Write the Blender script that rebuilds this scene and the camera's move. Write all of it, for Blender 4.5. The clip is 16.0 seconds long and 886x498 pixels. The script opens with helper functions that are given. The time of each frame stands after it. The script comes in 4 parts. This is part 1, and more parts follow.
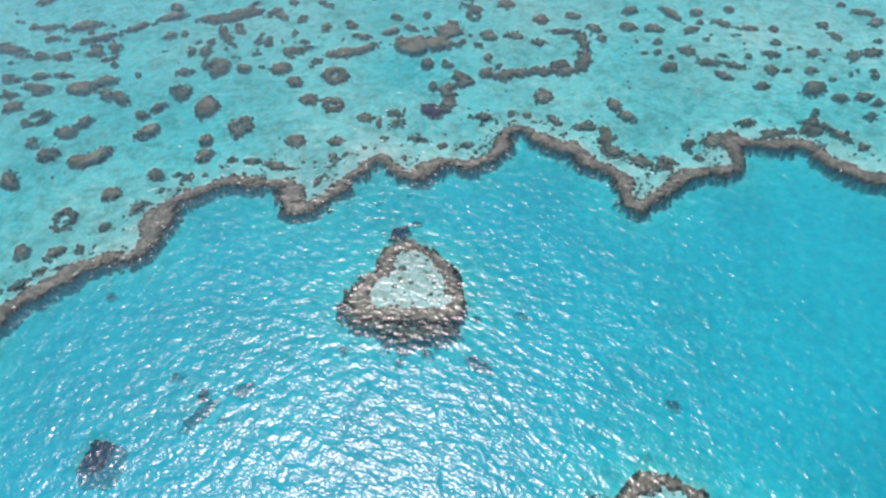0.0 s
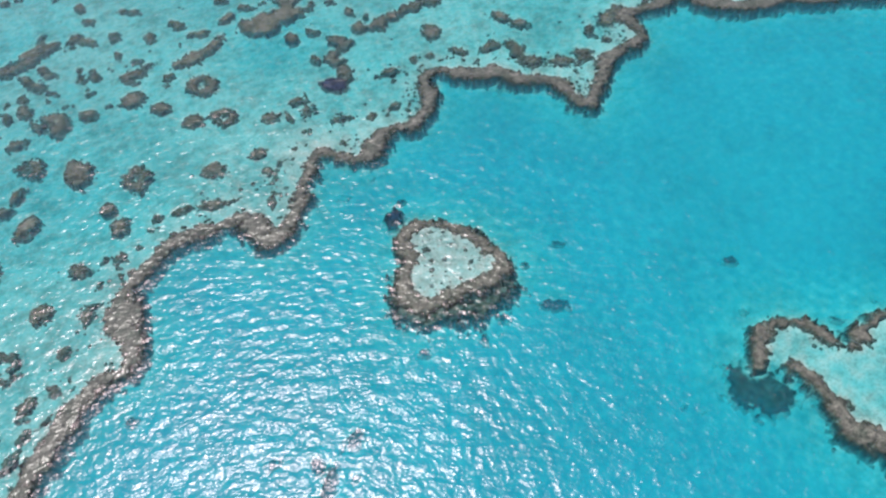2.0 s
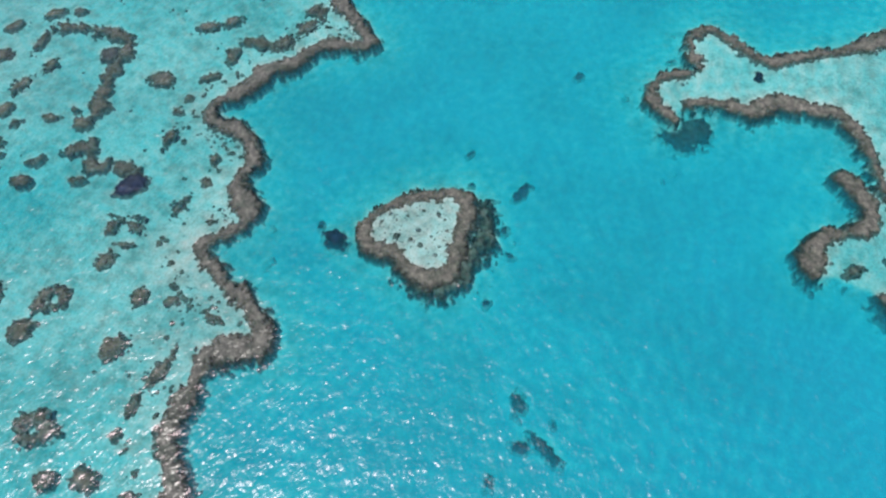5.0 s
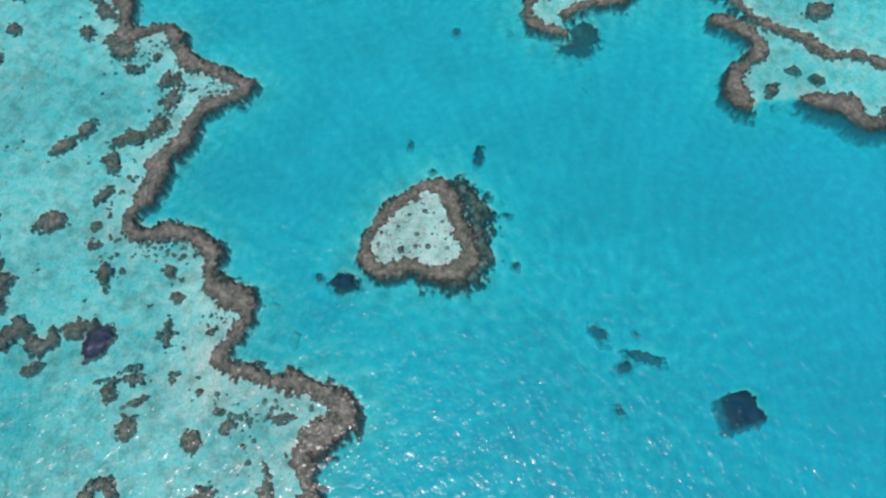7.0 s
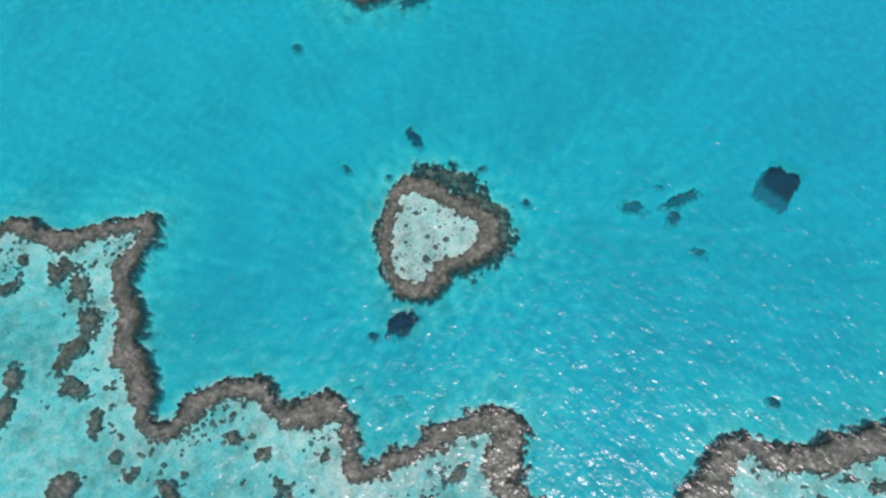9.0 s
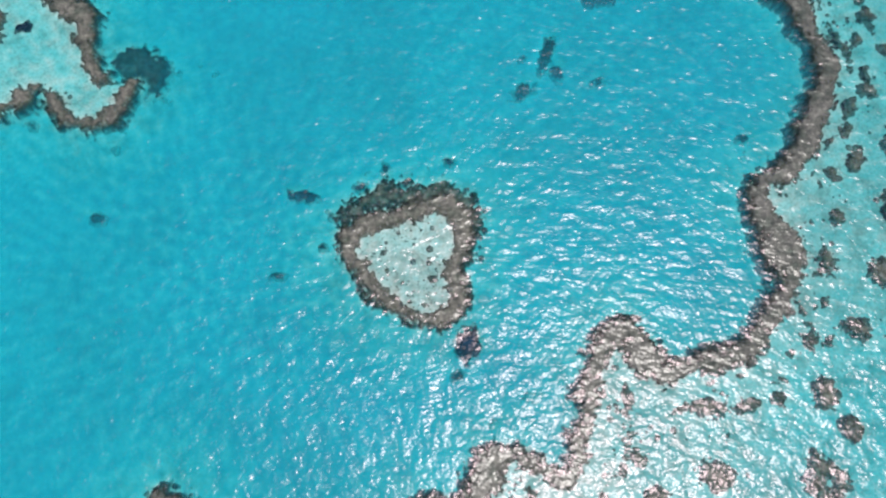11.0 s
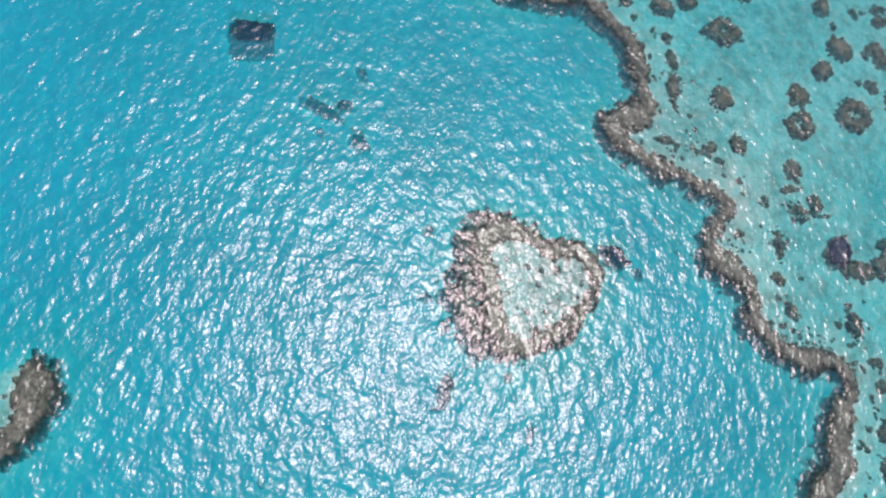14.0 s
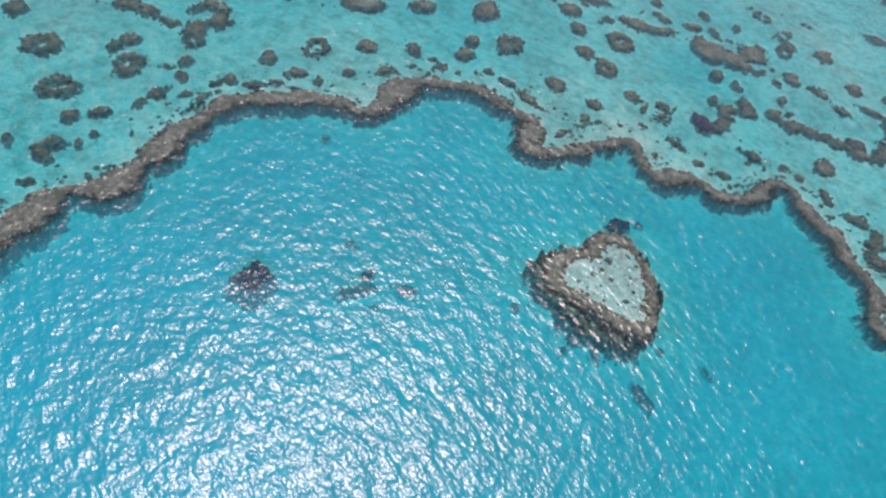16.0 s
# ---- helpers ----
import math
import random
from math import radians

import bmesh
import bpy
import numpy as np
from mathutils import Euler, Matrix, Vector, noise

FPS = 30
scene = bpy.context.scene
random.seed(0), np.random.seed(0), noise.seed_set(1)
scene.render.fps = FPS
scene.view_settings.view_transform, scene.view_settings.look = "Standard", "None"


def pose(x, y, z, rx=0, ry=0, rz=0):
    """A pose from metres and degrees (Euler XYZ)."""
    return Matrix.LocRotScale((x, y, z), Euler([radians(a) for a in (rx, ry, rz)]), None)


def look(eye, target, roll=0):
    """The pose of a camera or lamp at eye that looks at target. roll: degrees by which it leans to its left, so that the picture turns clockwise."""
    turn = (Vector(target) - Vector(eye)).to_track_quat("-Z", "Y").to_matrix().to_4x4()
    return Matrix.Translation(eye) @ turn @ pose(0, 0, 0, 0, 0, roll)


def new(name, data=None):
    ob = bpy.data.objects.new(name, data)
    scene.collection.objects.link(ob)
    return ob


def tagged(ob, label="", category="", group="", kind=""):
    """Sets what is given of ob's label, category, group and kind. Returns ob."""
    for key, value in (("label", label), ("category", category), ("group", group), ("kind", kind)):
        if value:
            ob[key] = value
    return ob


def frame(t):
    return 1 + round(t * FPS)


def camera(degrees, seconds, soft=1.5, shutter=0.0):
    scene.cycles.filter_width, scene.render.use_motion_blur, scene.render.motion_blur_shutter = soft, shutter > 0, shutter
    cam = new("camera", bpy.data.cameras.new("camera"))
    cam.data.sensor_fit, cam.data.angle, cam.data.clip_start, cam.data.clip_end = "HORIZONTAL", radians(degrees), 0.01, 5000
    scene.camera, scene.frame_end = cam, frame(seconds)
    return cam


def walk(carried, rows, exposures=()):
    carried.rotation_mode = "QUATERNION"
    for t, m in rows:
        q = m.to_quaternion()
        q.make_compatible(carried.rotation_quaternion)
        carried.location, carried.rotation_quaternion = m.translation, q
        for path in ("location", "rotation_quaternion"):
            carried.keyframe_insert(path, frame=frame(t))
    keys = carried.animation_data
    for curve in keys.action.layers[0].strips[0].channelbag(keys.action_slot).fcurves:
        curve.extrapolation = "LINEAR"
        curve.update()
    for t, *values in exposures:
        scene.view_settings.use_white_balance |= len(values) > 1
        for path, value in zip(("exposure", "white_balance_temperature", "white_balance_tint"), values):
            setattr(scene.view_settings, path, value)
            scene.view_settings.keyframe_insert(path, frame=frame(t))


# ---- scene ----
cam = camera(64.59, 16.0, soft=2.4)
walk(cam, [
    (0, look((16.09, -61.25, 71.20), (3.92, 8.04, 0.0), -4.05)),
    (0.5, look((7.67, -60.28, 71.83), (4.17, 6.12, 0.0), -3.76)),
    (1, look((-0.68, -58.28, 72.69), (3.32, 4.68, 0.0), -4.97)),
    (1.5, look((-7.95, -54.98, 73.41), (1.98, 3.92, 0.0), -6.52)),
    (2, look((-14.85, -51.23, 73.78), (0.73, 3.06, 0.0), -8.14)),
    (2.5, look((-21.19, -47.07, 74.55), (0.04, 2.45, 0.0), -9.06)),
    (3, look((-27.73, -42.15, 74.96), (-0.17, 1.60, 0.0), -9.38)),
    (3.5, look((-33.38, -36.60, 75.33), (-0.04, 0.56, 0.0), -8.55)),
    (4, look((-38.63, -30.36, 75.41), (-0.06, -0.67, 0.0), -6.89)),
    (4.5, look((-42.61, -24.53, 75.63), (-0.86, -1.77, 0.0), -5.99)),
    (5, look((-45.12, -19.11, 76.05), (-1.84, -2.37, 0.0), -5.92)),
    (5.5, look((-46.31, -13.72, 76.61), (-2.53, -2.50, 0.0), -6.34)),
    (6, look((-46.30, -7.98, 77.23), (-2.79, -2.28, 0.0), -6.89)),
    (6.5, look((-45.22, -1.51, 77.85), (-2.79, -1.82, 0.0), -7.19)),
    (7, look((-43.45, 5.51, 78.22), (-2.94, -1.02, 0.0), -7.35)),
    (7.5, look((-41.34, 11.34, 77.98), (-3.10, 0.16, 0.0), -8.78)),
    (8, look((-37.17, 16.73, 78.12), (-2.81, 1.14, 0.0), -10.81)),
    (8.5, look((-32.42, 22.37, 77.48), (-2.18, 1.90, 0.0), -11.65)),
    (9, look((-26.48, 25.56, 77.20), (-2.33, 1.99, 0.0), -12.27)),
    (9.5, look((-19.41, 26.06, 77.39), (-2.85, 1.64, 0.0), -12.00)),
    (10, look((-11.70, 24.54, 77.65), (-3.26, 1.14, 0.0), -9.55)),
    (10.5, look((-3.82, 21.68, 77.61), (-3.33, 0.84, 0.0), -3.61)),
    (11, look((3.81, 18.09, 76.83), (-3.30, 1.12, 0.0), 7.18)),
    (11.5, look((11.53, 13.27, 74.67), (-3.19, 1.10, 0.0), 21.90)),
    (12, look((17.04, 6.44, 72.83), (-2.96, 0.15, 0.0), 30.30)),
    (12.5, look((19.63, -1.46, 71.69), (-2.53, -1.39, 0.0), 35.05)),
    (13, look((22.15, -9.59, 70.00), (-2.23, -3.55, 0.0), 35.10)),
    (13.5, look((23.02, -18.87, 68.35), (-2.59, -6.04, 0.0), 35.29)),
    (14, look((22.44, -28.53, 66.61), (-4.09, -8.65, 0.0), 32.31)),
    (14.5, look((19.67, -36.96, 65.52), (-6.75, -10.67, 0.0), 28.45)),
    (15, look((15.79, -45.42, 64.75), (-10.22, -11.90, 0.0), 23.23)),
    (15.5, look((10.56, -53.75, 63.53), (-13.72, -12.05, 0.0), 19.76)),
    (16, look((4.19, -61.84, 63.63), (-18.07, -9.52, 0.0), 15.87)),
], [(0, 0.76), (2, 0.64), (4, 0.57), (6.5, 0.52), (8.5, 0.54), (12.5, 0.52), (14, 0.46), (16, 0.46)])

# ---- daylight: high sun in a clear sky ----
SUN_ELEVATION, SUN_BEARING = radians(72.0), radians(130.0)
sun_way = Vector((math.cos(SUN_ELEVATION) * math.cos(SUN_BEARING), math.cos(SUN_ELEVATION) * math.sin(SUN_BEARING), math.sin(SUN_ELEVATION)))
sky_world = bpy.data.worlds.new("sky")
sky_world.use_nodes = True
sky = sky_world.node_tree.nodes.new("ShaderNodeTexSky")
sky.sky_type, sky.sun_disc = "NISHITA", False
sky.sun_elevation, sky.sun_rotation = SUN_ELEVATION, math.atan2(sun_way.x, sun_way.y) % (2 * math.pi)
background = sky_world.node_tree.nodes["Background"]
background.inputs["Strength"].default_value = 0.11
sky_world.node_tree.links.new(sky.outputs[0], background.inputs["Color"])
scene.world = sky_world
sun = new("sun", bpy.data.lights.new("sun", "SUN"))
sun.data.energy, sun.data.angle, sun.data.color = 5.0, radians(0.53), (1.0, 0.945, 0.905)
sun.matrix_world = look(sun_way * 400, (0, 0, 0))


# ---- materials ----
class Nodes:
    """A short way to write node trees."""

    def __init__(self, name):
        self.material = bpy.data.materials.new(name)
        self.material.use_nodes = True
        self.tree = self.material.node_tree
        self.tree.nodes.clear()
        self.out = self.tree.nodes.new("ShaderNodeOutputMaterial")

    def add(self, kind, props=None, **inputs):
        node = self.tree.nodes.new("ShaderNode" + kind)
        props = props or {}
        if "operation" in props:
            node.operation = props["operation"]
        if "data_type" in props:
            node.data_type, node.blend_type = props["data_type"], props["blend_type"]
        if "attribute_name" in props:
            node.attribute_name = props["attribute_name"]
        if "vector_type" in props:
            node.vector_type = props["vector_type"]
        for key, value in inputs.items():
            self.feed(node, key, value)
        return node

    def feed(self, node, key, value):
        sock = node.inputs[int(key[1:])] if key[0] == "i" and key[1:].isdigit() else node.inputs[key.replace("_", " ")]
        if isinstance(value, bpy.types.NodeSocket):
            self.tree.links.new(value, sock)
        else:
            sock.default_value = value

    def math(self, op, a, b=0.0):
        return self.add("Math", {"operation": op}, i0=a, i1=b).outputs[0]

    def noise(self, where, scale, detail=2.0, rough=0.5):
        return self.add("TexNoise", None, Vector=where, Scale=scale, Detail=detail, Roughness=rough).outputs["Fac"]

    def ramp(self, fac, *stops):
        node = self.add("ValToRGB", None, Fac=fac)
        ramp = node.color_ramp
        while len(ramp.elements) < len(stops):
            ramp.elements.new(0.5)
        for element, (at, colour) in zip(ramp.elements, stops):
            element.position, element.color = at, (*colour, 1.0)
        return node.outputs["Color"]

    def mix(self, fac, a, b, blend="MIX"):
        node = self.add("Mix", {"data_type": "RGBA", "blend_type": blend}, i0=fac)
        self.feed(node, "i6", a)
        self.feed(node, "i7", b)
        return node.outputs[2]

    def done(self, shader):
        self.tree.links.new(shader, self.out.inputs["Surface"])
        return self.material


WIND = radians(68.0)


def wave_normal(n):
    """The normal of wind-driven water: swell, chop and ripples, in metres."""
    place = n.add("NewGeometry").outputs["Position"]
    turned = n.add("Mapping", {"vector_type": "TEXTURE"}, Vector=place, Rotation=(0, 0, WIND), Scale=(1.0, 1.45, 1.0)).outputs[0]
    swell = n.math("MULTIPLY", n.noise(turned, 0.28, 1.0), 0.17)
    chop = n.math("MULTIPLY", n.noise(turned, 0.72, 2.0, 0.45), 0.32)
    wavelet = n.math("MULTIPLY", n.noise(turned, 1.7, 1.0), 0.08)
    ripple = n.math("MULTIPLY", n.noise(turned, 3.0, 2.0), 0.056)
    peak = n.math("MULTIPLY", n.math("POWER", n.noise(turned, 1.4, 1.0), 5.0), 0.15)
    height = n.math("ADD", n.math("ADD", swell, chop), n.math("ADD", wavelet, n.math("ADD", ripple, peak)))
    level = n.add("CombineXYZ", None, Z=1.0).outputs[0]
    return n.add("Bump", None, Strength=1.0, Distance=1.0, Height=height, Normal=level).outputs[0]


def water_material():
    n = Nodes("lagoon_water")
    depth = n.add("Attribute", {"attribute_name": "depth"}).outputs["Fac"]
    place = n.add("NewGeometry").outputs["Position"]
    # Mottling by wave-bent light is put into the tint as noise.
    caustic_mottle = n.math("SUBTRACT", n.noise(place, 0.8, 3.0, 0.6), 0.5)
    path = n.math("MULTIPLY", depth, n.math("ADD", 1.0, n.math("MULTIPLY", caustic_mottle, 2.5)))
    # Light absorbed and scattered at depth is put into the surface's colour.
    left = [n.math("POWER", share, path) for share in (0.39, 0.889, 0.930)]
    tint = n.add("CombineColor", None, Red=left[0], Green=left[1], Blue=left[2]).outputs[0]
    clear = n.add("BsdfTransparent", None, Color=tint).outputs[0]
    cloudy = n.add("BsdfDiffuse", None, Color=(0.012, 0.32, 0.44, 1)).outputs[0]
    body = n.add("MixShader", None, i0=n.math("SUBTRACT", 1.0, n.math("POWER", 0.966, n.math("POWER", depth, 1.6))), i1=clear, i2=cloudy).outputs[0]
    normal = wave_normal(n)
    fresnel = n.add("Fresnel", None, IOR=1.333, Normal=normal).outputs[0]
    crisp = n.add("BsdfGlossy", None, Color=(0.87, 0.70, 0.76, 1), Roughness=0.2, Normal=normal).outputs[0]
    broad = n.add("BsdfGlossy", None, Color=(0.87, 0.70, 0.76, 1), Roughness=0.285, Normal=normal).outputs[0]
    gloss = n.add("MixShader", None, i0=0.82, i1=crisp, i2=broad).outputs[0]
    return n.done(n.add("MixShader", None, i0=fresnel, i1=body, i2=gloss).outputs[0])


def sand_material():
    n = Nodes("coral_sand")
    place = n.add("NewGeometry").outputs["Position"]
    drift = n.ramp(n.noise(place, 0.06, 4.0, 0.6), (0.36, (0.285, 0.287, 0.277)), (0.56, (0.352, 0.352, 0.340)))
    mottle = n.ramp(n.noise(place, 0.45, 5.0, 0.68), (0.36, (0.55, 0.56, 0.53)), (0.55, (1.0, 1.0, 1.0)))
    speck = n.ramp(n.noise(place, 3.2, 2.0, 0.6), (0.36, (0.64, 0.65, 0.63)), (0.52, (1.0, 1.0, 1.0)))
    shoal = n.add("MapRange", None, Value=n.add("SeparateXYZ", None, Vector=place).outputs["Z"], From_Min=-2.3, From_Max=-1.3).outputs[0]
    grown = n.mix(0.65, n.mix(0.75, n.mix(1.0, drift, (1.02, 1.035, 1.03, 1), "MULTIPLY"), mottle, "MULTIPLY"), speck, "MULTIPLY")
    bare = n.mix(0.25, n.mix(1.0, drift, (0.97, 1.0, 1.0, 1), "MULTIPLY"), mottle, "MULTIPLY")
    colour = n.mix(shoal, bare, grown)
    bump = n.add("Bump", None, Strength=0.5, Distance=0.06, Height=n.noise(place, 2.0, 3.0)).outputs[0]
    base = n.add("BsdfDiffuse", None, Color=colour, Roughness=0.6, Normal=bump).outputs[0]
    return n.done(base)


def coral_material(name, dark, middle, light, film=1.0, soft=0.33, zones=1.0, fade=0.8):
    """Living and dead coral; where it stands clear of the water a film of water washes over it."""
    n = Nodes(name)
    spot = n.add("NewGeometry")
    place = spot.outputs["Position"]
    shade = n.add("ObjectInfo").outputs["Random"]
    clump = n.noise(place, 1.4, 4.0, 0.7)
    grain = n.noise(place, 4.5, 3.0, 0.7)
    colour = n.ramp(n.math("ADD", n.math("MULTIPLY", clump, 0.6), n.math("MULTIPLY", grain, 0.4)), (0.40, dark), (0.50, middle), (0.61, light))
    tone = n.ramp(n.noise(place, 0.45, 3.0, 0.6), (0.36, (0.62, 0.72, 0.66)), (0.5, (1.0, 1.0, 0.97)), (0.64, (1.3, 1.25, 1.26)))
    colour = n.mix(1.0, colour, tone, "MULTIPLY")
    age = n.ramp(shade, (0.0, (0.86, 0.86, 0.86)), (1.0, (1.12, 1.08, 1.02)))
    colour = n.mix(1.0, colour, age, "MULTIPLY")
    edge = n.add("Attribute", {"attribute_name": "edge"}).outputs["Fac"]
    outer = n.add("Attribute", {"attribute_name": "outer"}).outputs["Fac"]
    belt = n.math("ADD", outer, n.math("MULTIPLY", n.noise(place, 0.9, 4.0, 0.7), 1.8))
    belt = n.ramp(n.add("MapRange", None, Value=belt, From_Min=-0.3, From_Max=1.7).outputs[0], (0.0, (1.46, 1.48, 1.38)), (0.3, (1.16, 1.19, 1.1)), (0.56, (0.6, 0.66, 0.62)), (0.9, (0.34, 0.40, 0.41)))
    colour = n.mix(zones, colour, belt, "MULTIPLY")
    pocket = n.math("ADD", n.math("MULTIPLY", edge, fade), n.math("MULTIPLY", n.noise(place, 3.0, 4.0, 0.75), 2.2))
    pocket = n.add("MapRange", None, Value=pocket, From_Min=1.3 - soft, From_Max=1.3 + soft).outputs[0]
    colour = n.mix(n.math("MULTIPLY", pocket, (0.85 if fade < 1 else 0.97) * zones), colour, (0.27, 0.28, 0.26, 1))
    bump = n.add("Bump", None, Strength=1.0, Distance=0.22, Height=n.noise(place, 3.2, 4.0, 0.7)).outputs[0]
    height = n.add("SeparateXYZ", None, Vector=place).outputs["Z"]
    wet = n.add("MapRange", None, Value=height, From_Min=-0.06, From_Max=0.0).outputs[0]
    skin = n.add("BsdfPrincipled", None, Base_Color=colour, Roughness=0.9, Normal=bump)
    n.feed(skin, "Specular_IOR_Level", 0.1)
    n.feed(skin, "Coat_Weight", n.math("MULTIPLY", wet, film))
    n.feed(skin, "Coat_Roughness", 0.31)
    n.feed(skin, "Coat_IOR", 1.333)
    n.feed(skin, "Coat_Normal", wave_normal(n))
    return n.done(skin.outputs[0])


WATER = water_material()
SAND = sand_material()
CORAL = coral_material("grey_brown_coral", (0.0222, 0.0232, 0.0228), (0.0458, 0.0456, 0.0435), (0.089, 0.0880, 0.0838), 1.0, 0.42)
DARK_CORAL = coral_material("blue_black_coral", (0.0025, 0.006, 0.016), (0.005, 0.010, 0.028), (0.010, 0.018, 0.042), 1.0, 0.5, 1.0, 1.5)
DRY_CORAL = coral_material("rough_coral_rock", (0.024, 0.028, 0.028), (0.053, 0.058, 0.056), (0.104, 0.110, 0.104), 0.0, 0.2, 0.0)
SUNKEN_CORAL = coral_material("sunken_coral", (0.010, 0.013, 0.018), (0.022, 0.027, 0.032), (0.044, 0.050, 0.054), 0.0, 0.6, 1.0, 2.2)


# ---- shapes of the sea bed ----
def lattice(ix, iy, fx, fy, seed):
    """A slope of random direction at each lattice point, met at the offset fx, fy."""
    n = (ix * 374761393 + iy * 668265263 + seed * 144269504) & 0xFFFFFFFF
    n = ((n ^ (n >> 13)) * 1274126177) & 0xFFFFFFFF
    turn = ((n ^ (n >> 16)) & 0xFFFF) * (2 * math.pi / 65536)
    return fx * np.cos(turn) + fy * np.sin(turn)


def rough(x, y, size, seed, octaves=3):
    """Smooth noise between about -1 and 1, with lumps of that size in metres."""
    total, gain = 0.0, 1.7
    for k in range(octaves):
        u, v = x / size + 37.13 * k, y / size - 11.71 * k
        iu, iv = np.floor(u).astype(np.int64), np.floor(v).astype(np.int64)
        fu, fv = u - iu, v - iv
        su, sv = fu * fu * fu * (fu * (6 * fu - 15) + 10), fv * fv * fv * (fv * (6 * fv - 15) + 10)
        a, b = lattice(iu, iv, fu, fv, seed + k), lattice(iu + 1, iv, fu - 1, fv, seed + k)
        c, d = lattice(iu, iv + 1, fu, fv - 1, seed + k), lattice(iu + 1, iv + 1, fu - 1, fv - 1, seed + k)
        total = total + gain * ((a * (1 - su) + b * su) * (1 - sv) + (c * (1 - su) + d * su) * sv)
        size, gain = size * 0.5, gain * 0.5
    return total


def step(a, b, v):
    s = np.clip((v - a) / (b - a), 0, 1)
    return s * s * (3 - 2 * s)


def smooth_line(points, closed=False, per=4):
    """A Catmull-Rom curve through points of any width."""
    p = np.array(points, float)
    p = np.vstack([p[-1], p, p[0], p[1]]) if closed else np.vstack([2 * p[0] - p[1], p, 2 * p[-1] - p[-2]])
    out = []
    for a, b, c, d in zip(p[:-3], p[1:-2], p[2:-1], p[3:]):
        for s in np.arange(per) / per:
            out.append(0.5 * (2 * b + (c - a) * s + (2 * a - 5 * b + 4 * c - d) * s**2 + (3 * b - a - 3 * c + d) * s**3))
    out.append(p[-2])
    return np.array(out)


def beside(xs, ys, line, reach=12.0):
    """Distance from a line, less the width that its third column gives, on the grid of xs and ys."""
    far = np.full((len(ys), len(xs)), reach)
    widths = line[:, 2] if line.shape[1] > 2 else np.zeros(len(line))
    for a, b, wa, wb in zip(line[:-1, :2], line[1:, :2], widths[:-1], widths[1:]):
        low, high = np.minimum(a, b) - reach, np.maximum(a, b) + reach
        i0, i1 = np.searchsorted(xs, (low[0], high[0]))
        j0, j1 = np.searchsorted(ys, (low[1], high[1]))
        if i0 == i1 or j0 == j1:
            continue
        x, y = np.meshgrid(xs[i0:i1], ys[j0:j1])
        way = b - a
        s = np.clip(((x - a[0]) * way[0] + (y - a[1]) * way[1]) / max(way @ way, 1e-9), 0, 1)
        d = np.hypot(x - a[0] - s * way[0], y - a[1] - s * way[1]) - (wa + (wb - wa) * s)
        far[j0:j1, i0:i1] = np.minimum(far[j0:j1, i0:i1], d)
    return far


def within(xs, ys, ring):
    x, y = np.meshgrid(xs, ys)
    odd = np.zeros(x.shape, bool)
    for (x0, y0), (x1, y1) in zip(ring[:, :2], np.roll(ring[:, :2], -1, 0)):
        if y0 != y1:
            odd ^= ((y0 > y) != (y1 > y)) & (x < (x1 - x0) * (y - y0) / (y1 - y0) + x0)
    return odd


# The winding ridge between the sand flat and the lagoon: x, y, half width.
RIDGE_WEST = [(-88, -120, 2.2), (-70, -85, 2.2), (-60, -62, 2.2), (-55.6, -48, 2.3), (-54.8, -41.2, 2.62), (-55.4, -37.1, 2.4), (-55.8, -34.8, 1.53), (-54.8, -32.3, 1.34),
              (-52.7, -28.9, 2.05), (-53.6, -24.7, 1.52), (-53.8, -21.5, 2.16), (-55, -18, 1.62), (-54.7, -15, 1.53), (-55.2, -11.4, 1.2), (-55.1, -8.2, 1.54), (-53.1, -5.4, 1.62),
              (-50.7, -2.5, 1.53), (-47.6, 1.2, 1.66), (-44.6, 2.9, 1.88), (-41.7, 3.5, 1.22), (-40.4, 6.2, 1.93), (-40.9, 10.7, 2.25), (-40.8, 14, 1.98), (-39.4, 16.7, 1.74),
              (-36.1, 18.6, 1.17), (-32.7, 21.1, 1.19), (-29.3, 21.5, 1.4), (-25.7, 20.9, 1.3), (-22.8, 20.9, 1.94), (-21.1, 18, 2.04)]
RIDGE_MIDDLE = [(-21.1, 18, 2.04), (-20.8, 15.5, 1.12), (-18.8, 15.4, 1.37), (-16.2, 17.4, 1.37), (-14.5, 20.4, 1.26), (-13.3, 23.1, 1.14), (-11.7, 25.3, 1.26), (-10.5, 27.8, 1.35),
                (-8.6, 28.5, 1.29), (-6.6, 26.4, 1.18), (-3.5, 24.5, 1.66), (-0.8, 26.3, 1.99), (1, 28.3, 1.2), (3.3, 28.2, 1.2), (6.1, 27.8, 1.71), (9.5, 30.3, 1.22),
                (10.8, 33.4, 1.39), (11.1, 36.3, 1.37), (12.3, 37.8, 1.26), (14.6, 37.8, 1.24), (17, 35.5, 1.47), (19.8, 34.2, 1.94), (22.7, 32.8, 1.79), (24.8, 29.9, 1.9),
                (28.3, 27.4, 1.45), (30, 26.1, 1.45), (30.4, 23.1, 1.23)]
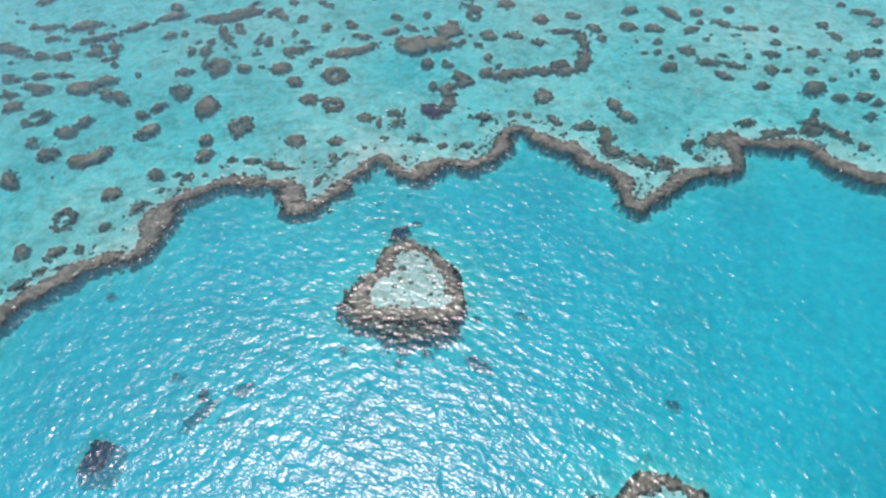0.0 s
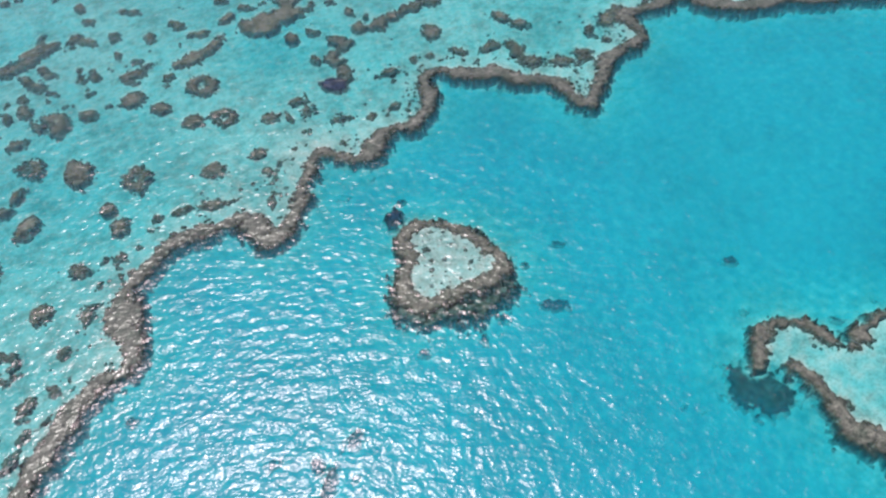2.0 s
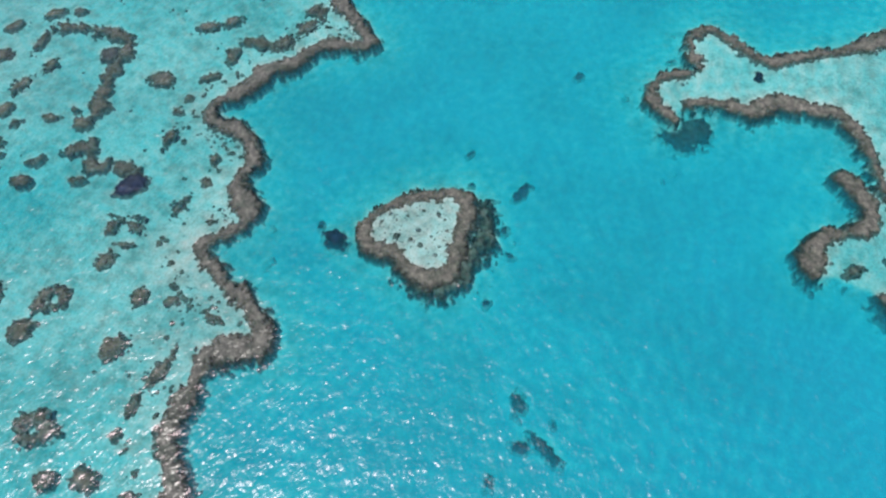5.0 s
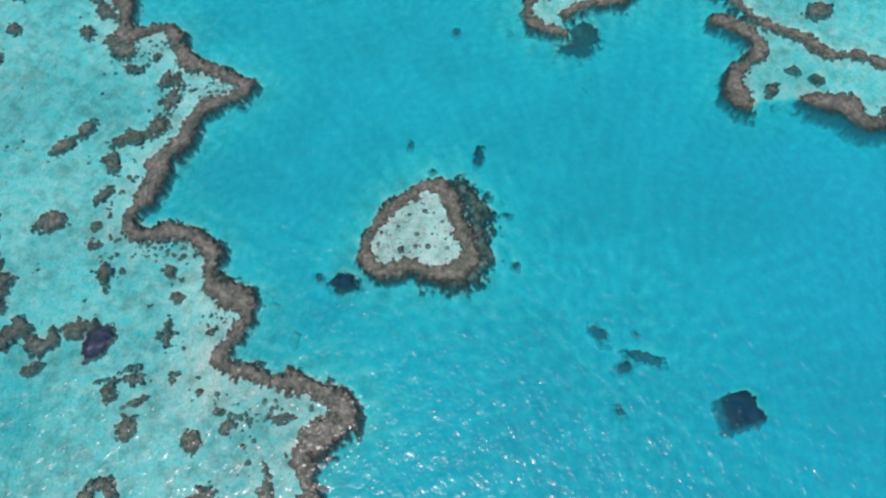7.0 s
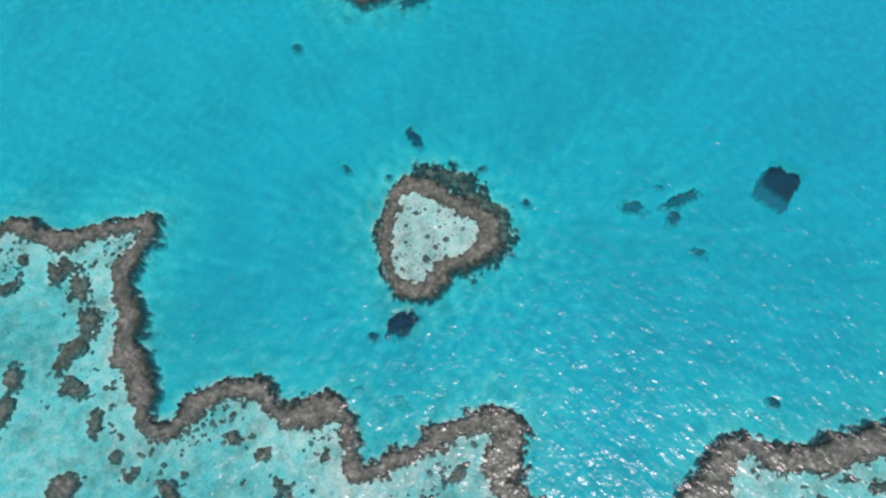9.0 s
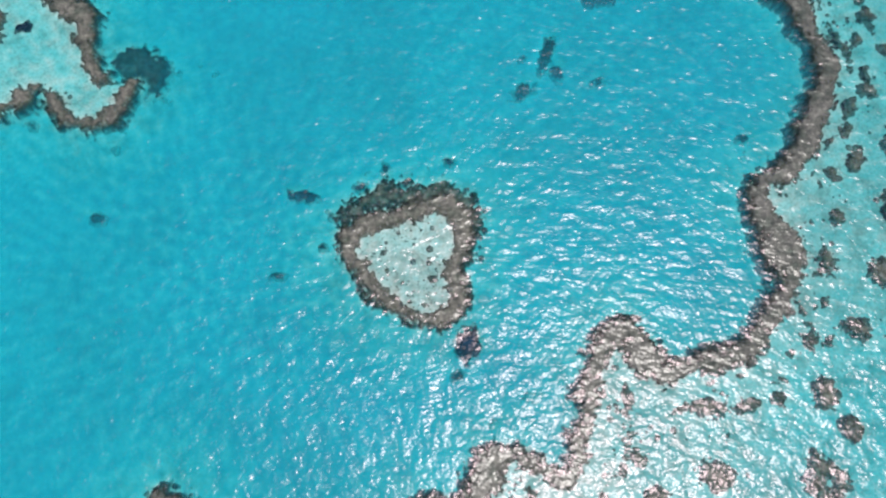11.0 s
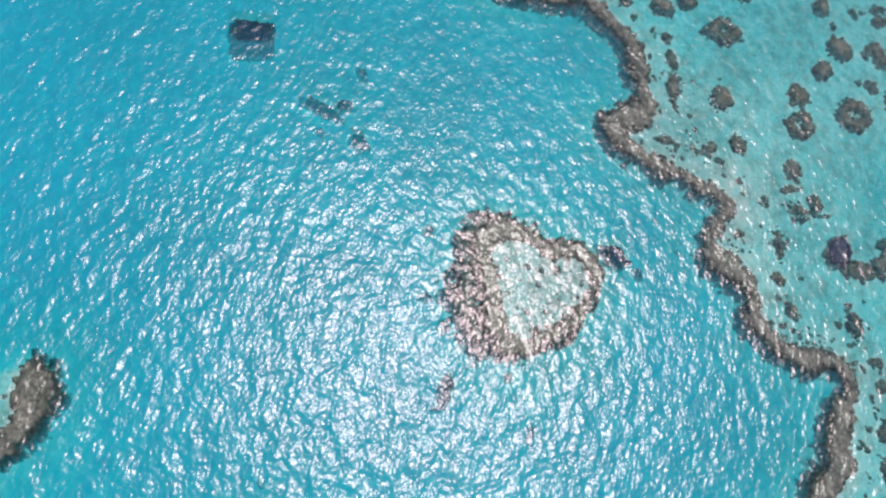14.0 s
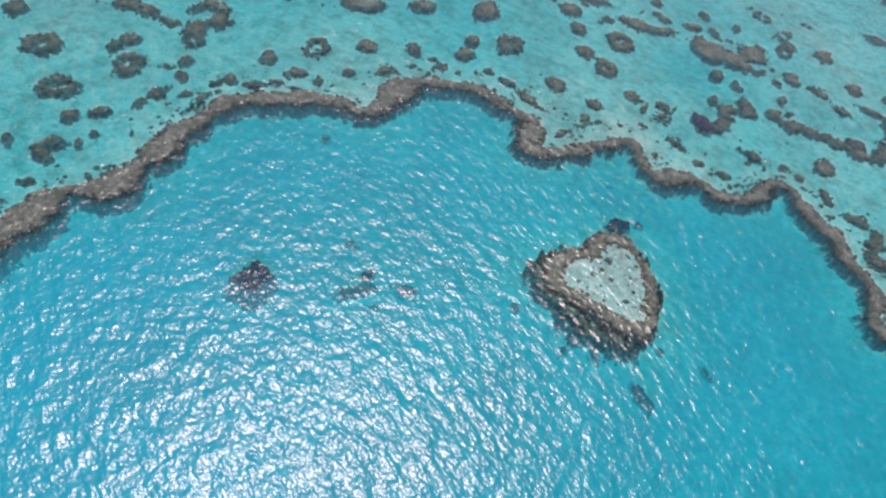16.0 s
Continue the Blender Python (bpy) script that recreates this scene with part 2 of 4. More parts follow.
RIDGE_EAST = [(30.4, 23.1, 1.23), (31.3, 19.8, 1.87), (33, 20.4, 1.44), (36.3, 23, 1.47), (38.4, 26.2, 1.33), (40.6, 27.7, 1.51), (43.2, 28.3, 1.46), (46.1, 28.7, 1.43),
              (48, 30.3, 0.87), (48.1, 33.6, 1.05), (47.8, 36.3, 1.51), (50.9, 36.2, 1.51), (55.3, 35.8, 1.57), (57.4, 36.5, 1.44), (60.4, 35.3, 1.69), (61.8, 32.5, 1.65),
              (63.8, 30.5, 2.02), (66.2, 28.6, 1.84), (69, 28, 1.95), (74, 27, 2), (82, 23, 2), (95, 18, 2.2), (120, 10, 2.4), (150, 8, 2.4)]
# The heart: the middle of its rim.
HEART = [(7, -2.1, 1.04), (5.3, -3.7, 1.28), (1.7, -3.9, 1.13), (-0.5, -3.9, 1.05), (-2.5, -3.9, 1.19), (-4.3, -4.2, 1.18), (-6.1, -2.7, 1.51), (-6.1, -0.2, 1.27),
         (-4.9, 1.8, 1.12), (-3.7, 3.3, 1.06), (-3.7, 5.4, 1.3), (-3.2, 7.2, 1.14), (-1.7, 8.3, 1.07), (0.3, 8.3, 0.69), (1.8, 7.5, 0.74), (3.1, 6.2, 0.86),
         (4.3, 5, 0.85), (5.4, 3.1, 1), (6, 0.9, 0.91), (6.9, -0.7, 0.91)]
# The double-lobed reef, the southern arm of its rim, and the reefs that run on from it.
TWIN = [(52, -60, 1.6), (46, -51, 1.4), (42.8, -44, 1.22), (41.3, -41.1, 1.03), (41.3, -39.3, 0.89), (42.5, -37.3, 1.27), (43.7, -35.2, 0.85), (44.9, -33.6, 1.03),
        (46, -31.6, 0.99), (45.3, -29.9, 1), (43.3, -28.7, 0.84), (41, -28.9, 0.72), (39, -29.7, 1.17), (37.4, -30.2, 0.79), (36.2, -29.3, 0.79), (35.6, -27.4, 1.02),
        (34, -25.2, 0.77), (31.7, -24.2, 0.89), (29.6, -25, 1.11), (28.2, -26.6, 1.14), (26.7, -27.7, 0.99)]
TWIN_ARM = [(30, -29.7, 0.96), (30.9, -31.3, 1.07), (30.9, -33.3, 0.86), (31.1, -35.3, 1.12), (30.7, -37.2, 1.31), (31.1, -38.9, 1.73), (33.2, -40.8, 1.42), (33.6, -42.8, 1.75),
            (33, -44.8, 1.38), (32.9, -46.4, 1.44), (33, -49.6, 1.2), (30, -52.2, 1), (26.8, -53.6, 0.8), (23, -54.7, 0.6), (19.2, -55.9, 0.89), (17, -58.1, 0.85),
            (15, -59.9, 1.11), (12.3, -61.1, 1.09), (10.5, -62.8, 0.95), (9, -66.1, 0.82), (6.8, -68, 1.04), (4.5, -72, 1.2)]
BROKEN_ARM = [(21.7, -50.4, 1.31), (19.4, -52.5, 1.33), (16, -53.6, 1.3), (13.7, -52.4, 0.91), (12.3, -49.3, 0.91), (10.6, -47.4, 1.23), (8.1, -46.9, 1.69), (6.2, -46.9, 1.06)]
ARM = [(4.4, -54.9, 0.94), (3.1, -57.6, 1.79), (2.1, -59.7, 1.69), (0.3, -59.7, 1.67), (-1.6, -60.8, 1.42), (-2.2, -62.6, 0.91), (-1, -65.5, 1.4), (-4, -72, 1.6),
       (-7, -82, 1.8)]
FAR_REEF = [(94.5, -3, 1.8), (82.5, -5, 1.6), (76, -10, 1.5), (73.7, -15, 1.5), (73.5, -20, 1.5), (75.5, -26, 1.6), (84.5, -32, 1.8), (99.5, -35, 2)]

ridge = smooth_line(RIDGE_WEST + RIDGE_MIDDLE[1:] + RIDGE_EAST[1:], per=3)
heart = smooth_line(HEART, closed=True)
twin = smooth_line(TWIN)
twin[:, 2] *= 0.88 + 0.35 * np.sin(np.arange(len(twin)) * 0.9) * np.sin(np.arange(len(twin)) * 0.37)
twin_arm = smooth_line(TWIN_ARM)
broken_arm = smooth_line(BROKEN_ARM)
arm = smooth_line(ARM)
far_reef = smooth_line(FAR_REEF)
lagoon_ring = np.vstack([ridge[:, :2], [(150, -160), (-88, -160)]])
twin_back = smooth_line([(-7, -82), (-2, -95), (20, -112), (55, -118), (88, -106), (84, -80), (68, -66), (52, -60)])
twin_ring = np.vstack([twin[:, :2], twin_arm[:56, :2], broken_arm[:, :2], arm[:, :2], twin_back])
far_back = smooth_line([(99.5, -35), (122, -33), (132, -19), (119, -5), (94.5, -3)])
far_ring = np.vstack([far_reef[:, :2], far_back])

# Deeper pools in the flat: x, y, size, depth.
POOLS = [(-10, 57, 9, 0.6), (33, 53, 13, 0.12), (-46, 33, 10, 0.25), (-66, 14, 9, 0.2), (62, 48, 12, 0.25)]
FLAT, LAGOON = -0.86, -2.9


def sea_bed(xs, ys):
    """Height of the sand: a shallow flat, and the deeper lagoon within the ridges."""
    x, y = np.meshgrid(xs, ys)
    shelf = within(xs, ys, heart) | within(xs, ys, twin_ring) | within(xs, ys, far_ring)
    deep = within(xs, ys, lagoon_ring) & ~shelf
    edge = np.full(x.shape, 16.0)
    for line in (ridge, heart, twin, twin_arm, broken_arm, arm, far_reef, twin_back, far_back):
        edge = np.minimum(edge, beside(xs, ys, line[:, :2], 16.0))
    drop = step(-0.3, 1.9, edge) * 0.5 + step(1.5, 12.0, edge) * 0.5
    floor = LAGOON + 0.2 * rough(x, y, 30, 5) - 1.8 * step(-14, -62, y) * step(30, -12, x)
    flat = FLAT - 0.13 * step(-20, -70, x) + 0.1 * step(-5, 40, x) + 0.2 * rough(x, y, 26, 9) + 0.08 * rough(x, y, 5, 12) + 0.28 * step(8.0, 1.0, edge)
    flat = flat - 0.22 * step(0, 3, edge) * (within(xs, ys, twin_ring) | within(xs, ys, far_ring))
    for cx, cy, size, more in POOLS:
        flat = flat - more * np.exp(-((x - cx) ** 2 + (y - cy) ** 2) / size**2)
    z = np.where(deep, flat + (floor - flat) * drop, flat)
    return np.where(within(xs, ys, heart), -0.32 + 0.05 * rough(x, y, 2.5, 31), z)


def uneven(low, high, gap):
    """Even steps from low to high, then ever longer ones out to the horizon."""
    out = np.cumsum(np.geomspace(gap, 900, 26))
    return np.concatenate([low - out[::-1], np.arange(low, high, gap), high + out])


def grid_mesh(name, xs, ys, z, keep=None, material=None):
    """A mesh over the grid of xs and ys with heights z, of the cells that keep marks."""
    ny, nx = z.shape
    index = np.arange(nx * ny).reshape(ny, nx)
    quads = np.stack([index[:-1, :-1], index[:-1, 1:], index[1:, 1:], index[1:, :-1]], -1)
    quads = quads[keep] if keep is not None else quads.reshape(-1, 4)
    used, quads = np.unique(quads, return_inverse=True)
    quads = quads.reshape(-1, 4)
    x, y = np.meshgrid(xs, ys)
    verts = np.stack([x.ravel()[used], y.ravel()[used], z.ravel()[used]], -1)
    mesh = bpy.data.meshes.new(name)
    mesh.vertices.add(len(verts))
    mesh.vertices.foreach_set("co", verts.astype(np.float32).ravel())
    mesh.loops.add(quads.size)
    mesh.loops.foreach_set("vertex_index", quads.astype(np.int32).ravel())
    mesh.polygons.add(len(quads))
    mesh.polygons.foreach_set("loop_start", np.arange(0, quads.size, 4, dtype=np.int32))
    mesh.polygons.foreach_set("use_smooth", np.ones(len(quads), bool))
    mesh.update(calc_edges=True)
    mesh.materials.append(material)
    return mesh, used


CELL = 0.4
BED_X, BED_Y = np.arange(-150, 150.1, CELL), np.arange(-135, 150.1, CELL)
BED = sea_bed(BED_X, BED_Y)
TOPS = BED.copy()


def bed_at(x, y, heights=None):
    """Height of the sand, or of the given field, at any places near the reefs."""
    field = BED if heights is None else heights
    u = np.clip((np.asarray(x) - BED_X[0]) / CELL, 0, len(BED_X) - 1.001)
    v = np.clip((np.asarray(y) - BED_Y[0]) / CELL, 0, len(BED_Y) - 1.001)
    i, j = u.astype(int), v.astype(int)
    fu, fv = u - i, v - j
    return (field[j, i] * (1 - fu) + field[j, i + 1] * fu) * (1 - fv) + (field[j + 1, i] * (1 - fu) + field[j + 1, i + 1] * fu) * fv


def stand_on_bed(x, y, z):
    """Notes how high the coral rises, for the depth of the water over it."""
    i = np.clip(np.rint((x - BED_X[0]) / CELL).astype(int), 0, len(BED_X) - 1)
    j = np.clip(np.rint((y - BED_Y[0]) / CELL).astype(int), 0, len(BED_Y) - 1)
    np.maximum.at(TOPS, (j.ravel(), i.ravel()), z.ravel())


# ---- the setting: sand ----
xs, ys = uneven(-120, 125, 0.9), uneven(-105, 135, 0.9)
ground = new("ground", grid_mesh("ground", xs, ys, sea_bed(xs, ys), None, SAND)[0])
tagged(ground, "pale rippled coral sand of the shallow flat and lagoon bed", "sea bed", kind="structure")

# ---- coral ----
def coral_mesh(name, xs, ys, far, top, slope, seed, material, ragged=0.55, frizz=0.65, spread=0.0):
    """A coral bank: level and lumpy where far is negative, falling away with that slope outside."""
    x, y = np.meshgrid(xs, ys)
    bed = bed_at(x, y)
    far = far - spread * (bed > -1.3) + 0.7 * ragged * rough(x, y, 2.6, seed, 2) + frizz * ragged * rough(x, y, 0.7, seed + 20, 3)
    crest = top + 0.06 * rough(x, y, 1.3, seed + 40, 2) + 0.06 * rough(x, y, 0.5, seed + 60, 2)
    z = crest - np.where(bed > -1.3, 0.42, 0.25) * np.exp(np.minimum(far, 0) / 0.4) - slope * np.maximum(far, 0)
    if top > -0.1:
        skirt = top - 0.42 - 2.3 * np.maximum(far, 0) + 0.45 * rough(x, y, 0.9, seed + 80, 3) + 0.5 * rough(x, y, 3.5, seed + 90, 2)
        z = np.where((bed < -1.2) & (far > 0), np.maximum(z, skirt), z)
    up = z > bed - 0.1
    keep = up[:-1, :-1] | up[:-1, 1:] | up[1:, 1:] | up[1:, :-1]
    low = z
    for axis in (0, 1):
        low = np.minimum(low, np.minimum(np.roll(z, 1, axis), np.roll(z, -1, axis)))
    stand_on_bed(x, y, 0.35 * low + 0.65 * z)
    mesh, used = grid_mesh(name, xs, ys, np.maximum(z, bed - 0.35), keep, material)
    edge = mesh.attributes.new("edge", "FLOAT", "POINT")
    bare = np.where(bed > -1.2, far, np.maximum(0.8 * far - 0.65, 1.1 - 2.4 * (z - bed))) if top > -0.3 else 1.3 - 2.6 * (z - bed)
    edge.data.foreach_set("value", np.clip(bare, -2, 1.6).ravel()[used].astype(np.float32))
    outer = mesh.attributes.new("outer", "FLOAT", "POINT")
    outer.data.foreach_set("value", np.clip(far, -2, 1.6).ravel()[used].astype(np.float32))
    return mesh


def bank(name, line, gap, top, slope, seed, material=CORAL, ragged=0.6, margin=5.0, spread=0.0):
    """Coral along a line."""
    low, high = line[:, :2].min(0) - margin, line[:, :2].max(0) + margin
    xs, ys = np.arange(low[0], high[0], gap), np.arange(low[1], high[1], gap)
    return new(name, coral_mesh(name, xs, ys, beside(xs, ys, line, margin), top, slope, seed, material, ragged, 0.95, spread))


def lump_mesh(name, seed, material):
    """A knobbly coral boulder about a metre across."""
    bm = bmesh.new()
    bmesh.ops.create_icosphere(bm, subdivisions=2, radius=0.5)
    for v in bm.verts:
        swell = 1 + 0.35 * noise.noise(v.co * 3.1 + Vector((seed * 7.3, 0, 0))) + 0.15 * noise.noise(v.co * 8 + Vector((0, seed, 0)))
        v.co = Vector((v.co.x * swell, v.co.y * swell, v.co.z * swell * 0.62))
    mesh = bpy.data.meshes.new(name)
    bm.to_mesh(mesh)
    bm.free()
    mesh.polygons.foreach_set("use_smooth", np.ones(len(mesh.polygons), bool))
    mesh.materials.append(material)
    return mesh


LUMPS = [lump_mesh("coral_boulder", k, DRY_CORAL) for k in range(5)]
DARK_LUMPS = [lump_mesh("dark_boulder", k + 9, DARK_CORAL) for k in range(3)]
dice = random.Random(4)


def boulders(owner, line, count, rise=0.02):
    """Coral boulders along the crest of a bank."""
    for _ in range(count):
        p = line[dice.randrange(len(line))]
        turn, off = dice.uniform(0, 6.28), dice.uniform(0, 0.75) * p[2]
        size = dice.uniform(0.35, 0.8)
        ob = new("coral_boulder", LUMPS[dice.randrange(5)])
        ob.parent = owner
        ob.matrix_local = Matrix.LocRotScale((p[0] + off * math.cos(turn), p[1] + off * math.sin(turn), rise - 0.1), Euler((0, 0, turn)), (size, size * dice.uniform(0.7, 1.2), size * 0.34))


def lying(line, x0, x1, y0, y1):
    return [p for p in line if x0 < p[0] < x1 and y0 < p[1] < y1]


# The fringing ridge in its three stretches.
fringing_reef = tagged(new("fringing_reef"), "long winding grey-brown coral ridge between sand flat and lagoon", "coral reef")
for points in (RIDGE_WEST, RIDGE_MIDDLE, RIDGE_EAST):
    line = smooth_line(points)
    line[:, 2] *= 0.84 + 0.3 * rough(line[:, 0], line[:, 1], 4.5, 140, 2)
    ob = bank("coral_ridge", line, 0.17, 0.10, 7.0, 3)
    ob.parent = fringing_reef
    boulders(ob, lying(line, -62, 75, -45, 42), 90)

heart_reef = tagged(new("heart_reef"), "heart-shaped grey-brown coral reef ringing a pale sand pool", "coral reef")
rim = bank("coral_rim", heart, 0.14, 0.10, 4.5, 3, ragged=0.5)
rim.parent = heart_reef
boulders(rim, heart, 80)
shelf = bank("coral_shelf", smooth_line([(6.5, -5.5, 0.5), (3.4, -6.8, 0.8), (0.3, -6.7, 0.95), (-2.5, -6.0, 0.75), (-5.4, -5.0, 0.8), (-7.3, -3.4, 0.85), (-7.4, -0.8, 0.6), (-6.5, 1.4, 0.5)]), 0.15, -0.38, 1.5, 17, ragged=1.1)
tagged(shelf, "sunken darker coral shelf").parent = heart_reef
xs, ys = np.arange(-8, 9, 0.25), np.arange(-8, 10, 0.25)
x, y = np.meshgrid(xs, ys)
inner = within(xs, ys, heart)
pool = new("sand_pool", grid_mesh("sand_pool", xs, ys, bed_at(x, y) + 0.03 + 0.05 * rough(x, y, 0.9, 51), inner[:-1, :-1] & inner[1:, 1:], SAND)[0])
tagged(pool, "pale sandy pool floor").parent = heart_reef

twin_reef = tagged(new("twin_lobed_reef"), "double-lobed coral rim round a shallow sandy pool", "coral reef")
rim = bank("coral_rim", twin, 0.2, 0.10, 6.0, 6)
rim.parent = twin_reef
boulders(rim, lying(twin, 5, 50, -56, -20), 45)
rim = bank("coral_rim", twin_arm, 0.2, 0.10, 6.0, 6)
rim.parent = twin_reef
boulders(rim, lying(twin_arm, 5, 50, -70, -20), 45)
tagged(bank("curved_reef", broken_arm, 0.2, 0.10, 6.0, 14), "broken curved coral bank at the lagoon edge", "coral reef")
tagged(bank("curved_reef", arm, 0.25, 0.10, 3.5, 8), "short curved coral arm beside the sandy shelf", "coral reef")
tagged(bank("far_reef", far_reef, 0.3, 0.10, 3.5, 11), "distant coral rim at the lagoon's far side", "coral reef")


def strip(points, width, seed, top=-0.1, material=CORAL, label="narrow grey-brown coral strip on the pale sand flat"):
    line = smooth_line([(px, py, width * 0.85) for px, py in points], per=6)
    line[:, 2] *= 0.95 + (0.75 if seed < 66 else 1.2) * rough(line[:, 0], line[:, 1], 2.0, seed, 2)
    line[:, 2] = np.where(line[:, 2] < 0.1, -0.6, line[:, 2])
    ob = bank("coral_strip", line, 0.2, top, 3.5, seed, material, 0.85, 3.5, 0.1)
    return tagged(ob, label, "coral strip", "coral strips on the sand flat")


def joined(name, meshes, label):
    """One object of the given coral meshes, for clumps that nobody could count."""
    verts, quads, marks, base = [], [], {"edge": [], "outer": []}, 0
    for mesh in meshes:
        co = np.empty(3 * len(mesh.vertices), np.float32)
        mesh.vertices.foreach_get("co", co)
        corner = np.empty(len(mesh.loops), np.int32)
        mesh.loops.foreach_get("vertex_index", corner)
        verts.append(co)
        quads.append(corner + base)
        for key, rows in marks.items():
            row = np.empty(len(mesh.vertices), np.float32)
            mesh.attributes[key].data.foreach_get("value", row)
            rows.append(row)
        base += len(mesh.vertices)
    whole = bpy.data.meshes.new(name)
    corners = np.concatenate(quads)
    whole.vertices.add(base)
    whole.vertices.foreach_set("co", np.concatenate(verts))
    whole.loops.add(len(corners))
    whole.loops.foreach_set("vertex_index", corners)
    whole.polygons.add(len(corners) // 4)
    whole.polygons.foreach_set("loop_start", np.arange(0, len(corners), 4, dtype=np.int32))
    whole.polygons.foreach_set("use_smooth", np.ones(len(corners) // 4, bool))
    whole.update(calc_edges=True)
    whole.materials.append(CORAL)
    for key, rows in marks.items():
        whole.attributes.new(key, "FLOAT", "POINT").data.foreach_set("value", np.concatenate(rows))
    for mesh in meshes:
        bpy.data.meshes.remove(mesh)
    return tagged(new(name, whole), label, "coral clumps", kind="stuff")


def patch(px, py, size, across, turn=0.0, kind="round", top=-0.1, material=CORAL, label="", slope=3.5, ragged=0.0, frizz=0.85, loose=None):
    """A coral patch of that half length and half width; kind: round, ring, hollow, split or block."""
    stretch = size / across
    seed = int(abs(px * 13 + py * 7)) % 900 + 20
    gap = 0.2 if abs(px) + abs(py - 20) < 75 else 0.3
    reach = size * 1.35 + 1.2
    xs, ys = np.arange(px - reach, px + reach, gap), np.arange(py - reach, py + reach, gap)
    x, y = np.meshgrid(xs - px, ys - py)
    c, s = math.cos(radians(turn)), math.sin(radians(turn))
    u, v = (x * c + y * s), (y * c - x * s) * stretch
    far = (np.hypot(u, v) - size * 0.94) / (1 + 0.5 * (stretch - 1))
    if kind == "ring":
        far = np.maximum(far, np.minimum(0.34 * size - np.hypot(u, v) * 0.95, 0.12))
    elif kind == "block":
        far = (abs(u) ** 4 + abs(v) ** 4) ** (1 / 4) - size * 0.9
    elif kind == "hollow":
        far = np.maximum(far, 0.55 * size - np.hypot(u + 0.2 * size, v * 0.9))
    elif kind == "split":
        far = np.minimum(np.hypot(u - 0.55 * size, v) - 0.42 * size, np.hypot(u + 0.5 * size, v * 0.9) - 0.5 * size)
    mesh = coral_mesh("coral_patch", xs, ys, far, top, slope, seed, material, ragged or min(0.8, 0.18 + 0.26 * size), frizz)
    if loose is not None:
        loose.append(mesh)
        return None
    ob = new("coral_ring" if kind in ("ring", "hollow") else "coral_patch", mesh)
    if size >= 1.4 and top > -0.3 and material is CORAL and abs(px) < 85 and py < 72:
        for k in range(int(size * 5)):
            turn, off = dice.uniform(0, 6.28), size * (dice.uniform(0.55, 0.8) if kind == "ring" else dice.uniform(0.1, 0.7))
            if kind == "hollow":
                turn, off = dice.uniform(-0.9, 0.9) + radians(turn), size * dice.uniform(0.45, 0.75)
            hx, hy = px + off * math.cos(turn), py + off * math.sin(turn)
            wide = dice.uniform(0.35, 0.85)
            head = new("coral_head", LUMPS[dice.randrange(5)])
            head.parent = ob
            head.matrix_local = Matrix.LocRotScale((hx, hy, top - 0.12), Euler((0, 0, turn)), (wide, wide * dice.uniform(0.7, 1.2), 0.3))
    words = {"round": "rounded grey-brown coral patch on the sand flat", "ring": "ring-shaped coral patch with a sandy middle",
             "hollow": "broken ring of coral round a sandy hollow", "split": "pair of joined coral clumps on the sand flat"}
    return tagged(ob, label or words[kind], "coral patch", "coral patches on the sand flat")


# Patches and strips behind the western ridge.
patch(-80.8, -18.0, 2.70, 2.62, 99, "ring")
patch(-90.3, -15.4, 2.06, 1.42, 141, "round")
patch(-72.0, -22.1, 2.64, 2.15, 55, "ring")
patch(-70.1, -12.3, 2.68, 1.98, 95, "ring")
patch(-69.4, -1.6, 2.16, 1.54, 134, "ring")
patch(-66.0, -6.3, 1.14, 1.07, 64, "round")
patch(-66.7, -8.9, 1.12, 0.52, 58, "round")
patch(-63.5, -9.0, 1.15, 0.67, 138, "round")
patch(-59.2, 3.3, 1.58, 1.20, 121, "round")
patch(-56.3, 10.7, 2.64, 1.70, 111, "hollow")
patch(-51.4, 16.9, 1.87, 1.59, 118, "round")
patch(-46.0, 22.3, 1.63, 1.09, 143, "round")
patch(-43.0, 22.3, 1.37, 0.47, 35, "round")
patch(-39.7, 28.1, 1.79, 1.29, 75, "round")
patch(-40.9, 32.1, 1.40, 1.02, 81, "round")
patch(-36.1, 36.6, 2.85, 2.14, 90, "ring")
patch(-58.7, 26.4, 3.20, 1.36, 56, "round")
patch(-52.7, 33.9, 2.20, 1.73, 68, "round")
patch(-44.5, 42.0, 3.14, 2.18, 96, "round")
patch(-62.9, -16.8, 1.16, 0.60, 96, "round")
patch(-63.0, -13.6, 1.71, 0.75, 87, "round")
patch(-60.5, -11.4, 1.03, 0.73, 61, "round")
patch(-58.1, -11.1, 2.06, 0.69, 109, "round")
patch(-59.4, -6.4, 1.45, 0.43, 87, "round")
patch(-58.9, -4.5, 1.30, 0.95, 132, "round")
patch(-55.9, -2.9, 1.55, 0.78, 45, "round")
patch(-54.2, -0.1, 1.19, 0.52, 51, "round")
patch(-53.8, 3.4, 1.51, 0.81, 52, "round")
patch(-50.4, 4.3, 0.95, 0.61, 126, "round")
patch(-51.7, 0.6, 0.87, 0.39, 41, "round")
patch(-48.8, 9.6, 1.24, 0.78, 71, "round")
patch(-45.6, 14.3, 1.96, 0.71, 80, "round")
patch(-43.6, 18.5, 0.87, 0.61, 91, "round")
patch(-40.4, 22.0, 1.29, 0.72, 57, "round")
patch(-37.6, 22.7, 0.63, 0.43, 108, "round")
patch(-34.3, 27.0, 0.85, 0.78, 53, "round")
patch(-30.8, 26.7, 1.32, 0.74, 177, "round")
patch(-67.4, -32.3, 1.22, 0.67, 147, "round")
